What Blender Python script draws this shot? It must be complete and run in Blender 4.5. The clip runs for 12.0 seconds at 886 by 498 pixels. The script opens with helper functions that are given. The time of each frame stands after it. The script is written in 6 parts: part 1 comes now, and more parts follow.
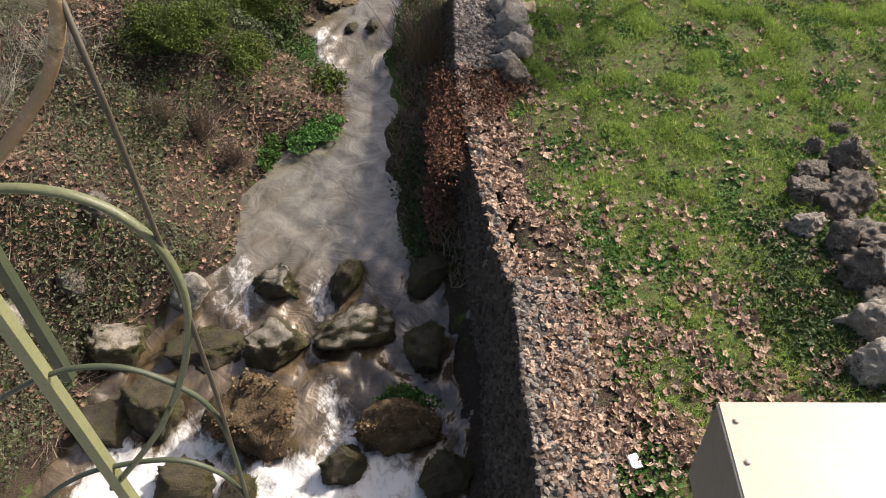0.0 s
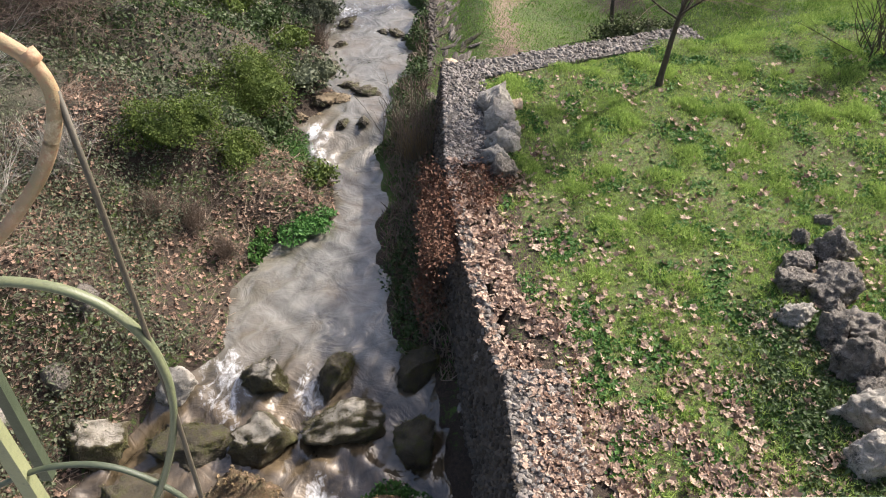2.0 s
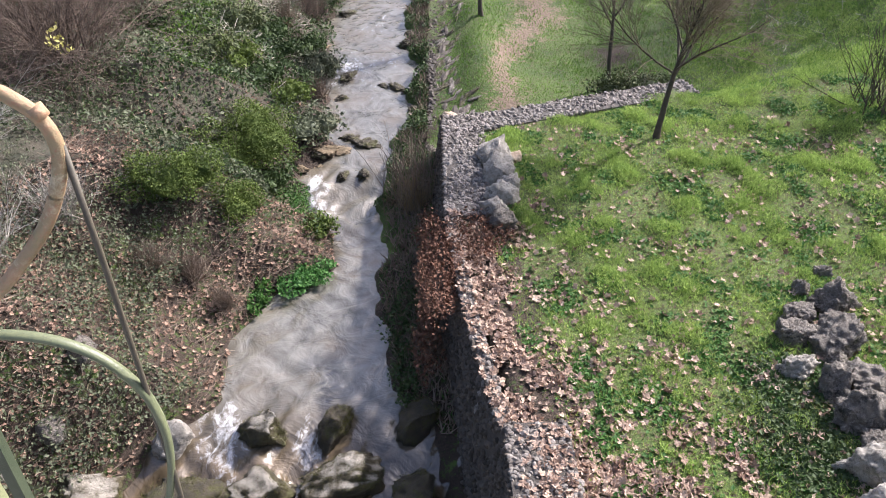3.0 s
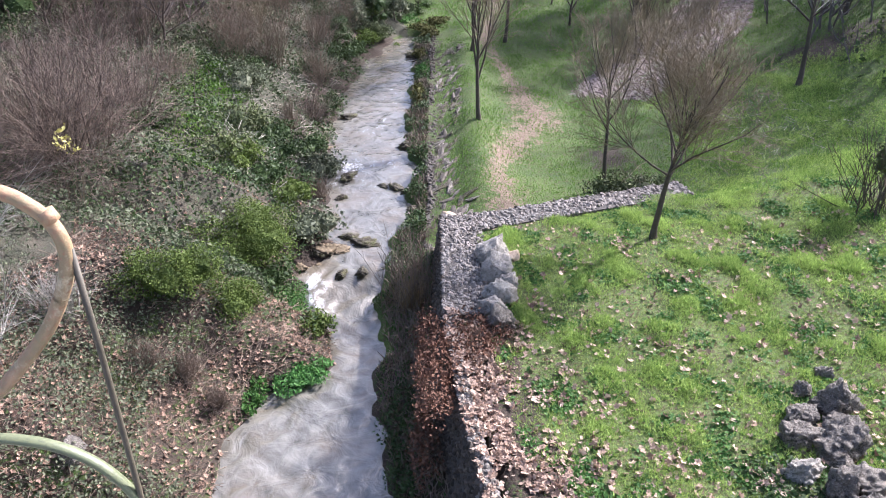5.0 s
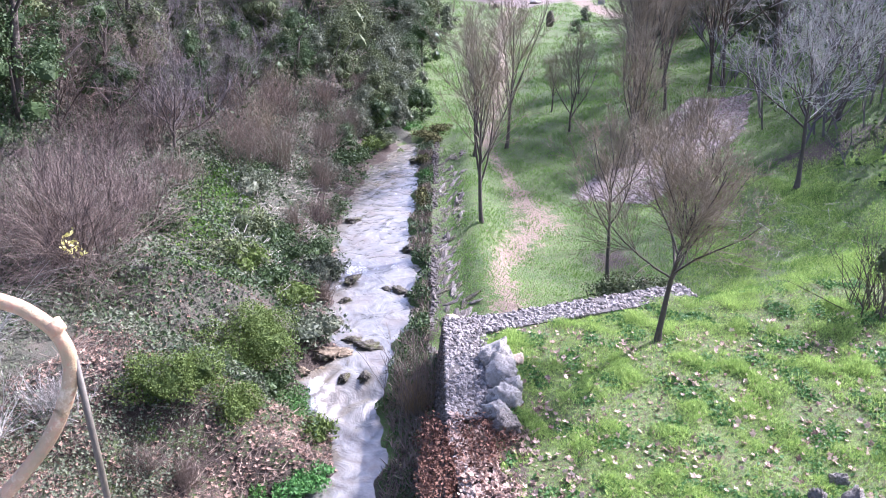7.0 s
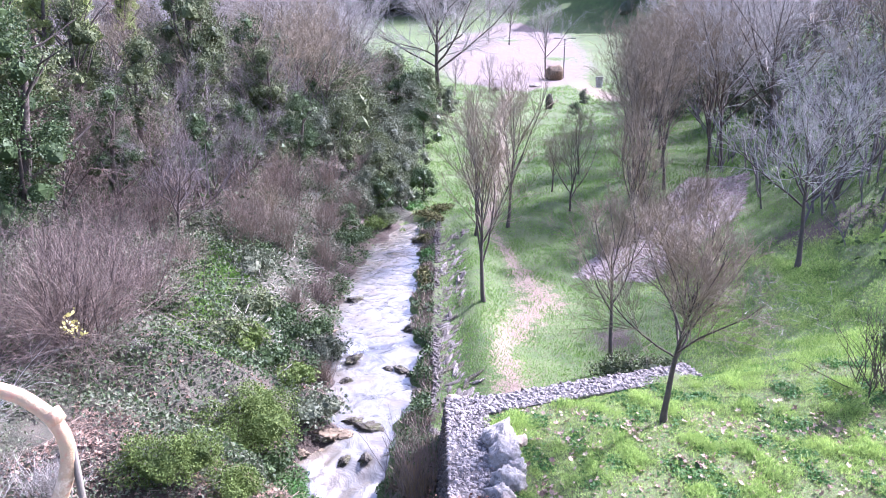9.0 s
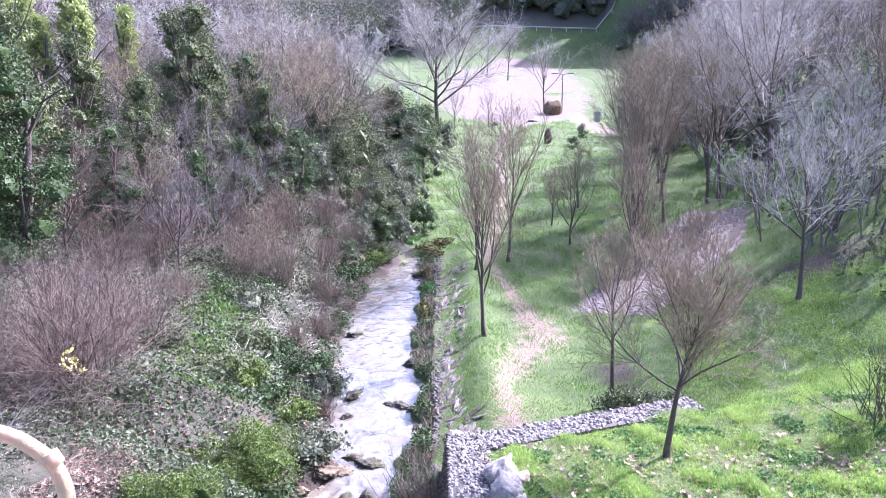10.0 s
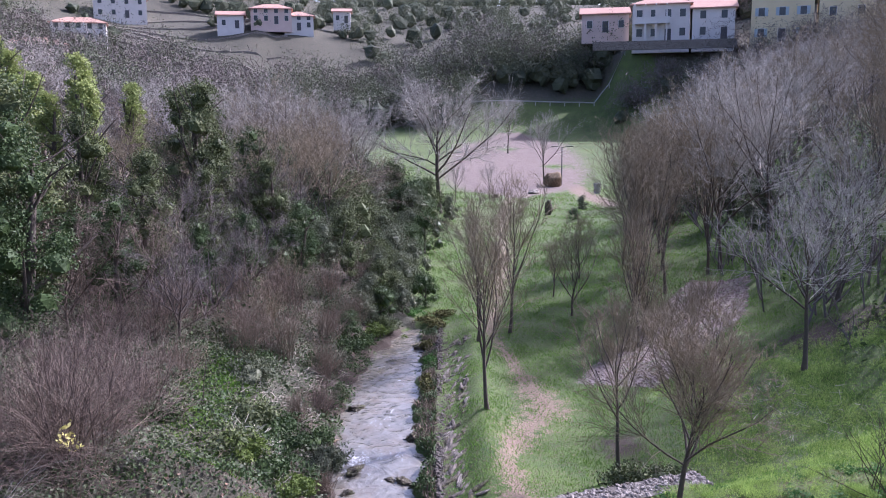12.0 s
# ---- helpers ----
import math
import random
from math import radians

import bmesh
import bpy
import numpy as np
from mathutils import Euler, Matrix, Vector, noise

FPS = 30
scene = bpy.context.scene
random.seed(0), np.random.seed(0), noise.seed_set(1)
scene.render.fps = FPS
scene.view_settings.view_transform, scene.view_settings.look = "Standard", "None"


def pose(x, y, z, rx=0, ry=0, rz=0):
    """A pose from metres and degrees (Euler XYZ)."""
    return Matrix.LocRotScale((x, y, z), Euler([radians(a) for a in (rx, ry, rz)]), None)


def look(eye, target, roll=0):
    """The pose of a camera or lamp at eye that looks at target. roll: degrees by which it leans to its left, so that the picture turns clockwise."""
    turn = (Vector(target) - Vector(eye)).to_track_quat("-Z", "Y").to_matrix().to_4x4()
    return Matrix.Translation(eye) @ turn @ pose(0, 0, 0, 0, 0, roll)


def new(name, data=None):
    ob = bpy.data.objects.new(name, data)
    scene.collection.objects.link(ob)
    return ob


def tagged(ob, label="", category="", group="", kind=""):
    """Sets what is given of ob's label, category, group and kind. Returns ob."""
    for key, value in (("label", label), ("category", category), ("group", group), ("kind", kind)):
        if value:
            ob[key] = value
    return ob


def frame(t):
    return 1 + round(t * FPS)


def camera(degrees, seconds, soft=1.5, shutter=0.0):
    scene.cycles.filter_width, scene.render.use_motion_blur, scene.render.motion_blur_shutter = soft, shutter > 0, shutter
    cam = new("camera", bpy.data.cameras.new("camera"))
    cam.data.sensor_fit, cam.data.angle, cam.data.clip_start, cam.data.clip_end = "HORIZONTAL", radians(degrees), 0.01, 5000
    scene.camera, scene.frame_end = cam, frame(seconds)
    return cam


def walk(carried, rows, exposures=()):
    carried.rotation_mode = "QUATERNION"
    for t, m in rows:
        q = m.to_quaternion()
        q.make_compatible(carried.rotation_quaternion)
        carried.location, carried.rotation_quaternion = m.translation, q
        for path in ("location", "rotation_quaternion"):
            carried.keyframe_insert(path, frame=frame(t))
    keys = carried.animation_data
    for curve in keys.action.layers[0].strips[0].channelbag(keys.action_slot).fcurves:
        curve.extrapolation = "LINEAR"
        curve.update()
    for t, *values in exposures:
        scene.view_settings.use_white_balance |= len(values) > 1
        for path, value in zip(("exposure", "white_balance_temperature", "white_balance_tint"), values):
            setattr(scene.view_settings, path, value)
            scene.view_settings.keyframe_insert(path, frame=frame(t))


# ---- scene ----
cam = camera(56.53, 12.0, soft=1.0)
PATH = [
    (0.0, pose(-0.000, 0.000, 10.800, 44.30, 0.17, 0.37)),
    (0.5, pose(-0.000, 0.000, 10.800, 45.57, -0.05, 0.29)),
    (1.0, pose(-0.000, 0.000, 10.800, 47.23, -0.09, 0.10)),
    (1.5, pose(-0.000, 0.000, 10.800, 48.97, -0.04, -0.07)),
    (2.0, pose(-0.000, 0.000, 10.800, 50.69, -0.13, -0.28)),
    (2.5, pose(-0.000, 0.000, 10.800, 52.47, -0.14, -0.42)),
    (3.0, pose(-0.002, 0.000, 10.802, 54.25, -0.11, -0.33)),
    (5.0, pose(-0.008, 0.000, 10.809, 61.08, -0.42, -0.31)),
    (5.5, pose(-0.010, 0.000, 10.811, 62.87, -0.35, -0.43)),
    (6.0, pose(-0.010, 0.000, 10.813, 64.60, -0.26, -0.42)),
    (6.5, pose(-0.010, 0.000, 10.815, 66.38, -0.15, -0.33)),
    (7.0, pose(-0.010, 0.000, 10.817, 68.19, -0.21, -0.15)),
    (9.0, pose(-0.011, 0.000, 10.826, 73.66, -0.06, -0.07)),
    (9.5, pose(-0.011, 0.000, 10.828, 74.97, 0.11, -0.10)),
    (10.0, pose(-0.011, 0.000, 10.831, 76.03, 0.25, -0.14)),
    (10.5, pose(-0.011, 0.000, 10.834, 77.22, 0.43, -0.06)),
    (11.0, pose(-0.011, 0.000, 10.835, 78.63, 0.45, 0.12)),
    (11.5, pose(-0.012, 0.000, 10.837, 79.91, 0.54, 0.08)),
    (12.0, pose(-0.012, 0.000, 10.838, 81.00, 0.55, -0.09)),
]
EXPOSURES = [(0.0, 0.13, 6950, 14), (1.5, 0.50, 6750, 12), (2.5, 0.71, 6200, 16), (5.5, 1.20, 5600, 21), (7.0, 1.58, 5300, 29),
             (9.5, 1.92, 5180, 34), (10.5, 1.94, 5180, 34), (11.0, 1.80, 5200, 33), (11.5, 1.36, 5300, 31), (12.0, 0.85, 5350, 31)]
walk(cam, PATH, EXPOSURES)

# ---- world and sun ----
SUN_AZ, SUN_EL = 57.0, 41.0     # degrees to the right of straight ahead, and above the horizon
world = bpy.data.worlds.new("world")
world.use_nodes = True
scene.world = world
wn = world.node_tree.nodes
sky = wn.new("ShaderNodeTexSky")
sky.sky_type = "NISHITA"
sky.sun_disc = False
sky.sun_elevation, sky.sun_rotation = radians(SUN_EL), radians(SUN_AZ)
sky.dust_density, sky.air_density = 5.0, 1.0
wn["Background"].inputs["Strength"].default_value = 0.15
world.node_tree.links.new(sky.outputs[0], wn["Background"].inputs["Color"])
sun = new("sun", bpy.data.lights.new("sun", "SUN"))
sun.data.energy, sun.data.angle, sun.data.color = 5.0, radians(1.0), (1.0, 0.95, 0.88)
sa, se = radians(SUN_AZ), radians(SUN_EL)
sun.matrix_world = look((30 * math.sin(sa), 30 * math.cos(sa), 40), (0, 0, 40 - 30 * math.tan(se)))

# ---- materials ----
def nodes_of(name):
    m = bpy.data.materials.new(name)
    m.use_nodes = True
    return m, m.node_tree.nodes, m.node_tree.links


def noise_node(n, l, vec, scale, detail=4.0, rough=0.6):
    t = n.new("ShaderNodeTexNoise")
    t.inputs["Scale"].default_value, t.inputs["Detail"].default_value, t.inputs["Roughness"].default_value = scale, detail, rough
    l.new(vec, t.inputs["Vector"])
    return t.outputs["Fac"]


def ramp(n, l, fac, lo, hi):
    r = n.new("ShaderNodeMapRange")
    r.inputs["From Min"].default_value, r.inputs["From Max"].default_value = lo, hi
    l.new(fac, r.inputs["Value"])
    return r.outputs["Result"]


def mixc(n, l, fac, a, b):
    x = n.new("ShaderNodeMix")
    x.data_type = "RGBA"
    if isinstance(fac, float):
        x.inputs["Factor"].default_value = fac
    else:
        l.new(fac, x.inputs["Factor"])
    for key, v in (("A", a), ("B", b)):
        sock = [s for s in x.inputs if s.name == key and s.type == "RGBA"][0]
        if isinstance(v, tuple):
            sock.default_value = (*v, 1)
        else:
            l.new(v, sock)
    return [s for s in x.outputs if s.type == "RGBA"][0]


def mathn(n, l, op, a, b):
    x = n.new("ShaderNodeMath")
    x.operation = op
    for i, v in enumerate((a, b)):
        if isinstance(v, (int, float)):
            x.inputs[i].default_value = v
        else:
            l.new(v, x.inputs[i])
    return x.outputs[0]


def mat(name, c1, c2, rough=0.85, scale=5.0, bump=0.3, c3=None, relief=0.03, moss=None, island=False, metal=0.0, top=None, through_light=0.0):
    """Two tones by broad noise, a third by fine noise, bump; island: tone by piece; top: colour mixed in on upward
    faces.
    """
    m, n, l = nodes_of(name)
    b = n["Principled BSDF"]
    pos = n.new("ShaderNodeTexCoord").outputs["Object"]
    broad = ramp(n, l, noise_node(n, l, pos, scale), 0.3, 0.7)
    if island:
        g = n.new("ShaderNodeNewGeometry").outputs["Random Per Island"]
        fac = mathn(n, l, "ADD", mathn(n, l, "MULTIPLY", g, 0.75), mathn(n, l, "MULTIPLY", broad, 0.25))
    else:
        o = n.new("ShaderNodeObjectInfo").outputs["Random"]
        fac = mathn(n, l, "ADD", mathn(n, l, "MULTIPLY", o, 0.3), mathn(n, l, "MULTIPLY", broad, 0.7))
    col = mixc(n, l, fac, c1, c2)
    fine = noise_node(n, l, pos, scale * 7, 5.0, 0.7)
    if c3:
        col = mixc(n, l, ramp(n, l, fine, 0.52, 0.72), col, c3)
    if moss:
        spread = mathn(n, l, "ADD", mathn(n, l, "MULTIPLY", noise_node(n, l, pos, scale * 0.8, 4.0, 0.65), 0.6), mathn(n, l, "MULTIPLY", noise_node(n, l, pos, scale * 6, 4.0, 0.8), 0.4))
        col = mixc(n, l, ramp(n, l, spread, moss[1], moss[1] + 0.10), col, moss[0])
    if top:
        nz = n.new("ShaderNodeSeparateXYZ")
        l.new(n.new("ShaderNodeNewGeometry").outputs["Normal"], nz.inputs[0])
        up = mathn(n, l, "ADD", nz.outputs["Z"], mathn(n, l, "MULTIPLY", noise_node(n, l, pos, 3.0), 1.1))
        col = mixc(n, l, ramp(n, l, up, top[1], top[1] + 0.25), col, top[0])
    l.new(col, b.inputs["Base Color"])
    b.inputs["Roughness"].default_value, b.inputs["Metallic"].default_value = rough, metal
    if island:
        b.inputs["Specular IOR Level"].default_value = 0.22
    if through_light:
        b.inputs["Subsurface Weight"].default_value = 0.0
        tr = n.new("ShaderNodeBsdfTranslucent")
        l.new(col, tr.inputs["Color"])
        mx = n.new("ShaderNodeMixShader")
        mx.inputs[0].default_value = through_light
        l.new(b.outputs[0], mx.inputs[1])
        l.new(tr.outputs[0], mx.inputs[2])
        l.new(mx.outputs[0], n["Material Output"].inputs["Surface"])
    if bump:
        bp = n.new("ShaderNodeBump")
        bp.inputs["Strength"].default_value, bp.inputs["Distance"].default_value = bump, relief
        l.new(fine, bp.inputs["Height"])
        l.new(bp.outputs[0], b.inputs["Normal"])
    return m


BARK = mat("bark", (0.055, 0.043, 0.032), (0.115, 0.092, 0.072), 0.9, 9, 0.6)
FAR_TWIG = mat("distant_twigs", (0.10, 0.085, 0.075), (0.20, 0.175, 0.16), 0.9, 4, 0.0, island=True)
SHRUB_TWIG = mat("shrub_twigs", (0.06, 0.046, 0.036), (0.31, 0.24, 0.19), 0.9, 4, 0.0, island=True)
TWIG = mat("twig_bark", (0.17, 0.138, 0.09), (0.30, 0.25, 0.17), 0.9, 4, 0.0, island=True)
TWIG_RED = mat("red_twig_bark", (0.15, 0.115, 0.085), (0.29, 0.23, 0.175), 0.9, 4, 0.0, island=True)
# Twig grey paled to carry the veil of light over the hillside wood.
TWIG_GREY = mat("grey_twig_bark", (0.30, 0.28, 0.245), (0.47, 0.44, 0.385), 0.9, 4, 0.0, island=True)
GRASS = mat("grass_blades", (0.085, 0.178, 0.03), (0.54, 0.68, 0.19), 0.75, 0.6, 0.0, island=True, through_light=0.35)
MEADOW = mat("meadow_blades", (0.04, 0.105, 0.014), (0.24, 0.40, 0.07), 0.8, 0.6, 0.0, island=True, through_light=0.3)
HERB = mat("herb_leaves", (0.04, 0.11, 0.025), (0.09, 0.19, 0.04), 0.6, 2, 0.0, island=True, through_light=0.3)
IVY = mat("ivy_leaves", (0.025, 0.048, 0.016), (0.08, 0.12, 0.04), 0.5, 2, 0.0, island=True, through_light=0.2)
IVY_GREY = mat("grey_bramble_leaves", (0.035, 0.05, 0.025), (0.18, 0.195, 0.12), 0.6, 2, 0.0, island=True, through_light=0.2)
BUSHLEAF = mat("bush_leaves", (0.06, 0.095, 0.02), (0.15, 0.20, 0.045), 0.6, 2, 0.0, island=True, through_light=0.3)
CRESS = mat("cress_leaves", (0.04, 0.13, 0.03), (0.15, 0.31, 0.085), 0.5, 2, 0.0, island=True, through_light=0.3)
# Greyer and lighter than DARKLEAF: distance haze put into the leaf colour.
FAR_GREEN = mat("haze_grey_evergreen_leaves", (0.045, 0.058, 0.036), (0.15, 0.165, 0.10), 0.7, 1, 0.0, island=True, through_light=0.2)
DARKLEAF = mat("evergreen_leaves", (0.028, 0.044, 0.018), (0.15, 0.175, 0.07), 0.6, 1, 0.0, island=True, through_light=0.15)
BAMBOO = mat("bamboo_leaves", (0.17, 0.22, 0.06), (0.36, 0.41, 0.14), 0.6, 1, 0.0, island=True, through_light=0.3)
DEADLEAF = mat("dry_leaves", (0.10, 0.052, 0.033), (0.66, 0.50, 0.385), 0.8, 3, 0.0, island=True, through_light=0.15)
BANKLEAF = mat("dark_dry_leaves", (0.045, 0.025, 0.015), (0.50, 0.34, 0.245), 0.85, 3, 0.0, island=True)
BROWNLEAF = mat("brown_beech_leaves", (0.085, 0.042, 0.028), (0.22, 0.12, 0.078), 0.8, 3, 0.0, island=True, through_light=0.15)
MOSS = mat("olive_moss", (0.035, 0.036, 0.012), (0.15, 0.145, 0.045), 0.9, 6, 0.0, island=True)
MOSS_BROWN = mat("brown_moss", (0.05, 0.035, 0.016), (0.36, 0.26, 0.14), 0.9, 6, 0.0, island=True)
BOULDER = mat("river_boulder", (0.022, 0.018, 0.011), (0.11, 0.088, 0.055), 0.75, 6, 0.8, c3=(0.07, 0.065, 0.035), relief=0.08, moss=((0.085, 0.085, 0.025), 0.50))
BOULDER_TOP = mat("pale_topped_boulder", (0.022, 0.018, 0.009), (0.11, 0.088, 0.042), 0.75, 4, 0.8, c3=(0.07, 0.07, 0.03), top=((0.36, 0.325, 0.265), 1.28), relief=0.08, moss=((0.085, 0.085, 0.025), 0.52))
MOSSY = mat("mossy_boulder", (0.06, 0.038, 0.018), (0.23, 0.145, 0.07), 0.85, 5, 0.9, c3=(0.06, 0.075, 0.02), top=((0.19, 0.15, 0.08), 1.42), relief=0.08, moss=((0.30, 0.20, 0.12), 0.52))
LIMESTONE = mat("grey_limestone", (0.07, 0.06, 0.05), (0.36, 0.315, 0.26), 0.85, 6, 0.9, c3=(0.42, 0.39, 0.34), relief=0.08, moss=((0.05, 0.047, 0.04), 0.50))
PALE = mat("pale_limestone", (0.22, 0.20, 0.165), (0.60, 0.555, 0.48), 0.85, 7, 0.7, c3=(0.16, 0.15, 0.13), relief=0.08, moss=((0.12, 0.11, 0.09), 0.52))
TAN = mat("tan_limestone", (0.45, 0.33, 0.22), (0.58, 0.46, 0.34), 0.85, 7, 0.6)
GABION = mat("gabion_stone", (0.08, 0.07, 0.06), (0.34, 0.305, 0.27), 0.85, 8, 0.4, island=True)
# Wall stone again, with the shade on the stream face put into its colour.
GABION_FACE = mat("shaded_gabion_stone", (0.035, 0.03, 0.024), (0.16, 0.135, 0.11), 0.9, 8, 0.4, island=True)
GABION_PIECE = mat("gabion_stone_single", (0.085, 0.075, 0.064), (0.36, 0.325, 0.285), 0.85, 8, 0.4)
# The same shaded tone for single stones; also the dark slabs in the bank.
GABION_DARK = mat("darkened_gabion_stone_single", (0.035, 0.03, 0.024), (0.16, 0.135, 0.11), 0.9, 8, 0.4)
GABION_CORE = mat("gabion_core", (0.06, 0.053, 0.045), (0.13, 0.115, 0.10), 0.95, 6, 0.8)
SILT = mat("brown_bank_mud", (0.10, 0.075, 0.042), (0.21, 0.155, 0.09), 0.8, 3, 0.6)
PAINT = mat("olive_paint", (0.20, 0.22, 0.11), (0.27, 0.28, 0.15), 0.42, 20, 0.15, c3=(0.16, 0.17, 0.10))
PAINT_MID = mat("worn_green_paint", (0.13, 0.15, 0.08), (0.20, 0.215, 0.115), 0.38, 25, 0.15, c3=(0.11, 0.12, 0.07))
PAINT_DARK = mat("dark_green_paint", (0.045, 0.06, 0.035), (0.085, 0.10, 0.06), 0.5, 20, 0.15)
RUST = mat("worn_paint_and_rust", (0.22, 0.22, 0.105), (0.52, 0.30, 0.18), 0.5, 22, 0.3, c3=(0.42, 0.19, 0.11), moss=((0.56, 0.46, 0.30), 0.55))
ROD_IRON = mat("brown_rod_iron", (0.06, 0.052, 0.036), (0.11, 0.092, 0.062), 0.55, 30, 0.15)
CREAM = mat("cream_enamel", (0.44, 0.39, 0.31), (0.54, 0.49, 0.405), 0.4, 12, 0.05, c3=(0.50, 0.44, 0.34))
# Darker than the cream: shade on the cabinet's side put into the colour.
SHADE_STEEL = mat("shade_toned_steel", (0.16, 0.14, 0.12), (0.22, 0.20, 0.17), 0.6, 10, 0.1)
CONCRETE = mat("concrete", (0.30, 0.29, 0.27), (0.40, 0.39, 0.36), 0.9, 3, 0.4)
PLASTER_W = mat("white_render", (0.62, 0.59, 0.55), (0.72, 0.69, 0.65), 0.9, 0.7, 0.05)
PLASTER_P = mat("pink_render", (0.60, 0.46, 0.40), (0.68, 0.54, 0.47), 0.9, 0.7, 0.05)
PLASTER_Y = mat("yellow_render", (0.68, 0.58, 0.34), (0.76, 0.66, 0.42), 0.9, 0.7, 0.05)
ROOFTILE = mat("clay_roof_tiles", (0.36, 0.20, 0.15), (0.46, 0.28, 0.21), 0.9, 2.5, 0.3)
SHUTTER = mat("grey_blue_shutter", (0.36, 0.45, 0.48), (0.44, 0.53, 0.56), 0.7, 3, 0.0)
DARKROOM = mat("dark_doorway", (0.05, 0.05, 0.055), (0.08, 0.08, 0.085), 0.5, 2, 0.0)
LAMPPOST = mat("grey_lamp_metal", (0.10, 0.10, 0.10), (0.16, 0.16, 0.15), 0.5, 4, 0.0)


def glass_mat():
    m, n, l = nodes_of("window_glass")
    b = n["Principled BSDF"]
    b.inputs["Base Color"].default_value = (0.05, 0.06, 0.07, 1)
    b.inputs["Roughness"].default_value = 0.08
    return m


def ground_mat():
    """Turf, litter-strewn soil, trodden path, pink gravel, woodland floor, mixed by masks that ragged noise breaks up."""
    m, n, l = nodes_of("ground_cover")
    b = n["Principled BSDF"]
    pos = n.new("ShaderNodeTexCoord").outputs["Object"]
    big, mid, fine = (noise_node(n, l, pos, s, 5.0, 0.65) for s in (0.35, 2.2, 14.0))
    grit = noise_node(n, l, pos, 60.0, 3.0, 0.7)
    grass = mixc(n, l, ramp(n, l, mid, 0.3, 0.7), (0.035, 0.07, 0.012), (0.075, 0.125, 0.022))
    grass = mixc(n, l, ramp(n, l, big, 0.42, 0.62), grass, (0.085, 0.135, 0.025))
    grass = mixc(n, l, ramp(n, l, fine, 0.48, 0.66), grass, (0.095, 0.075, 0.042))
    soil = mixc(n, l, ramp(n, l, fine, 0.3, 0.7), (0.018, 0.013, 0.009), (0.065, 0.045, 0.03))
    soil = mixc(n, l, ramp(n, l, grit, 0.57, 0.7), soil, (0.12, 0.085, 0.06))
    wood = mixc(n, l, ramp(n, l, mid, 0.3, 0.7), (0.045, 0.05, 0.03), (0.10, 0.085, 0.06))
    path = mixc(n, l, ramp(n, l, fine, 0.3, 0.7), (0.12, 0.085, 0.058), (0.25, 0.185, 0.13))
    gravel = mixc(n, l, ramp(n, l, mid, 0.3, 0.7), (0.125, 0.093, 0.077), (0.185, 0.143, 0.12))
    rubble = mixc(n, l, ramp(n, l, grit, 0.35, 0.65), (0.13, 0.10, 0.085), (0.29, 0.23, 0.205))
    lawn = mixc(n, l, ramp(n, l, mid, 0.3, 0.7), (0.055, 0.09, 0.02), (0.13, 0.18, 0.042))
    lawn = mixc(n, l, ramp(n, l, fine, 0.46, 0.62), lawn, (0.085, 0.07, 0.035))
    col = grass
    for name, c in (("lawn", lawn), ("wood", wood), ("litter", soil), ("path", path), ("gravel", gravel), ("rubble", rubble)):
        a = n.new("ShaderNodeAttribute")
        a.attribute_name = name
        wob = mathn(n, l, "ADD", a.outputs["Fac"], mathn(n, l, "MULTIPLY", mathn(n, l, "SUBTRACT", mathn(n, l, "ADD", mathn(n, l, "MULTIPLY", mid, 0.5), mathn(n, l, "MULTIPLY", fine, 0.5)), 0.5), 2.2))
        col = mixc(n, l, ramp(n, l, wob, 0.38, 0.62), col, c)
    l.new(col, b.inputs["Base Color"])
    b.inputs["Roughness"].default_value = 0.95
    bp = n.new("ShaderNodeBump")
    bp.inputs["Strength"].default_value, bp.inputs["Distance"].default_value = 0.7, 0.05
    l.new(mathn(n, l, "ADD", fine, mathn(n, l, "MULTIPLY", grit, 0.5)), bp.inputs["Height"])
    l.new(bp.outputs[0], b.inputs["Normal"])
    return m


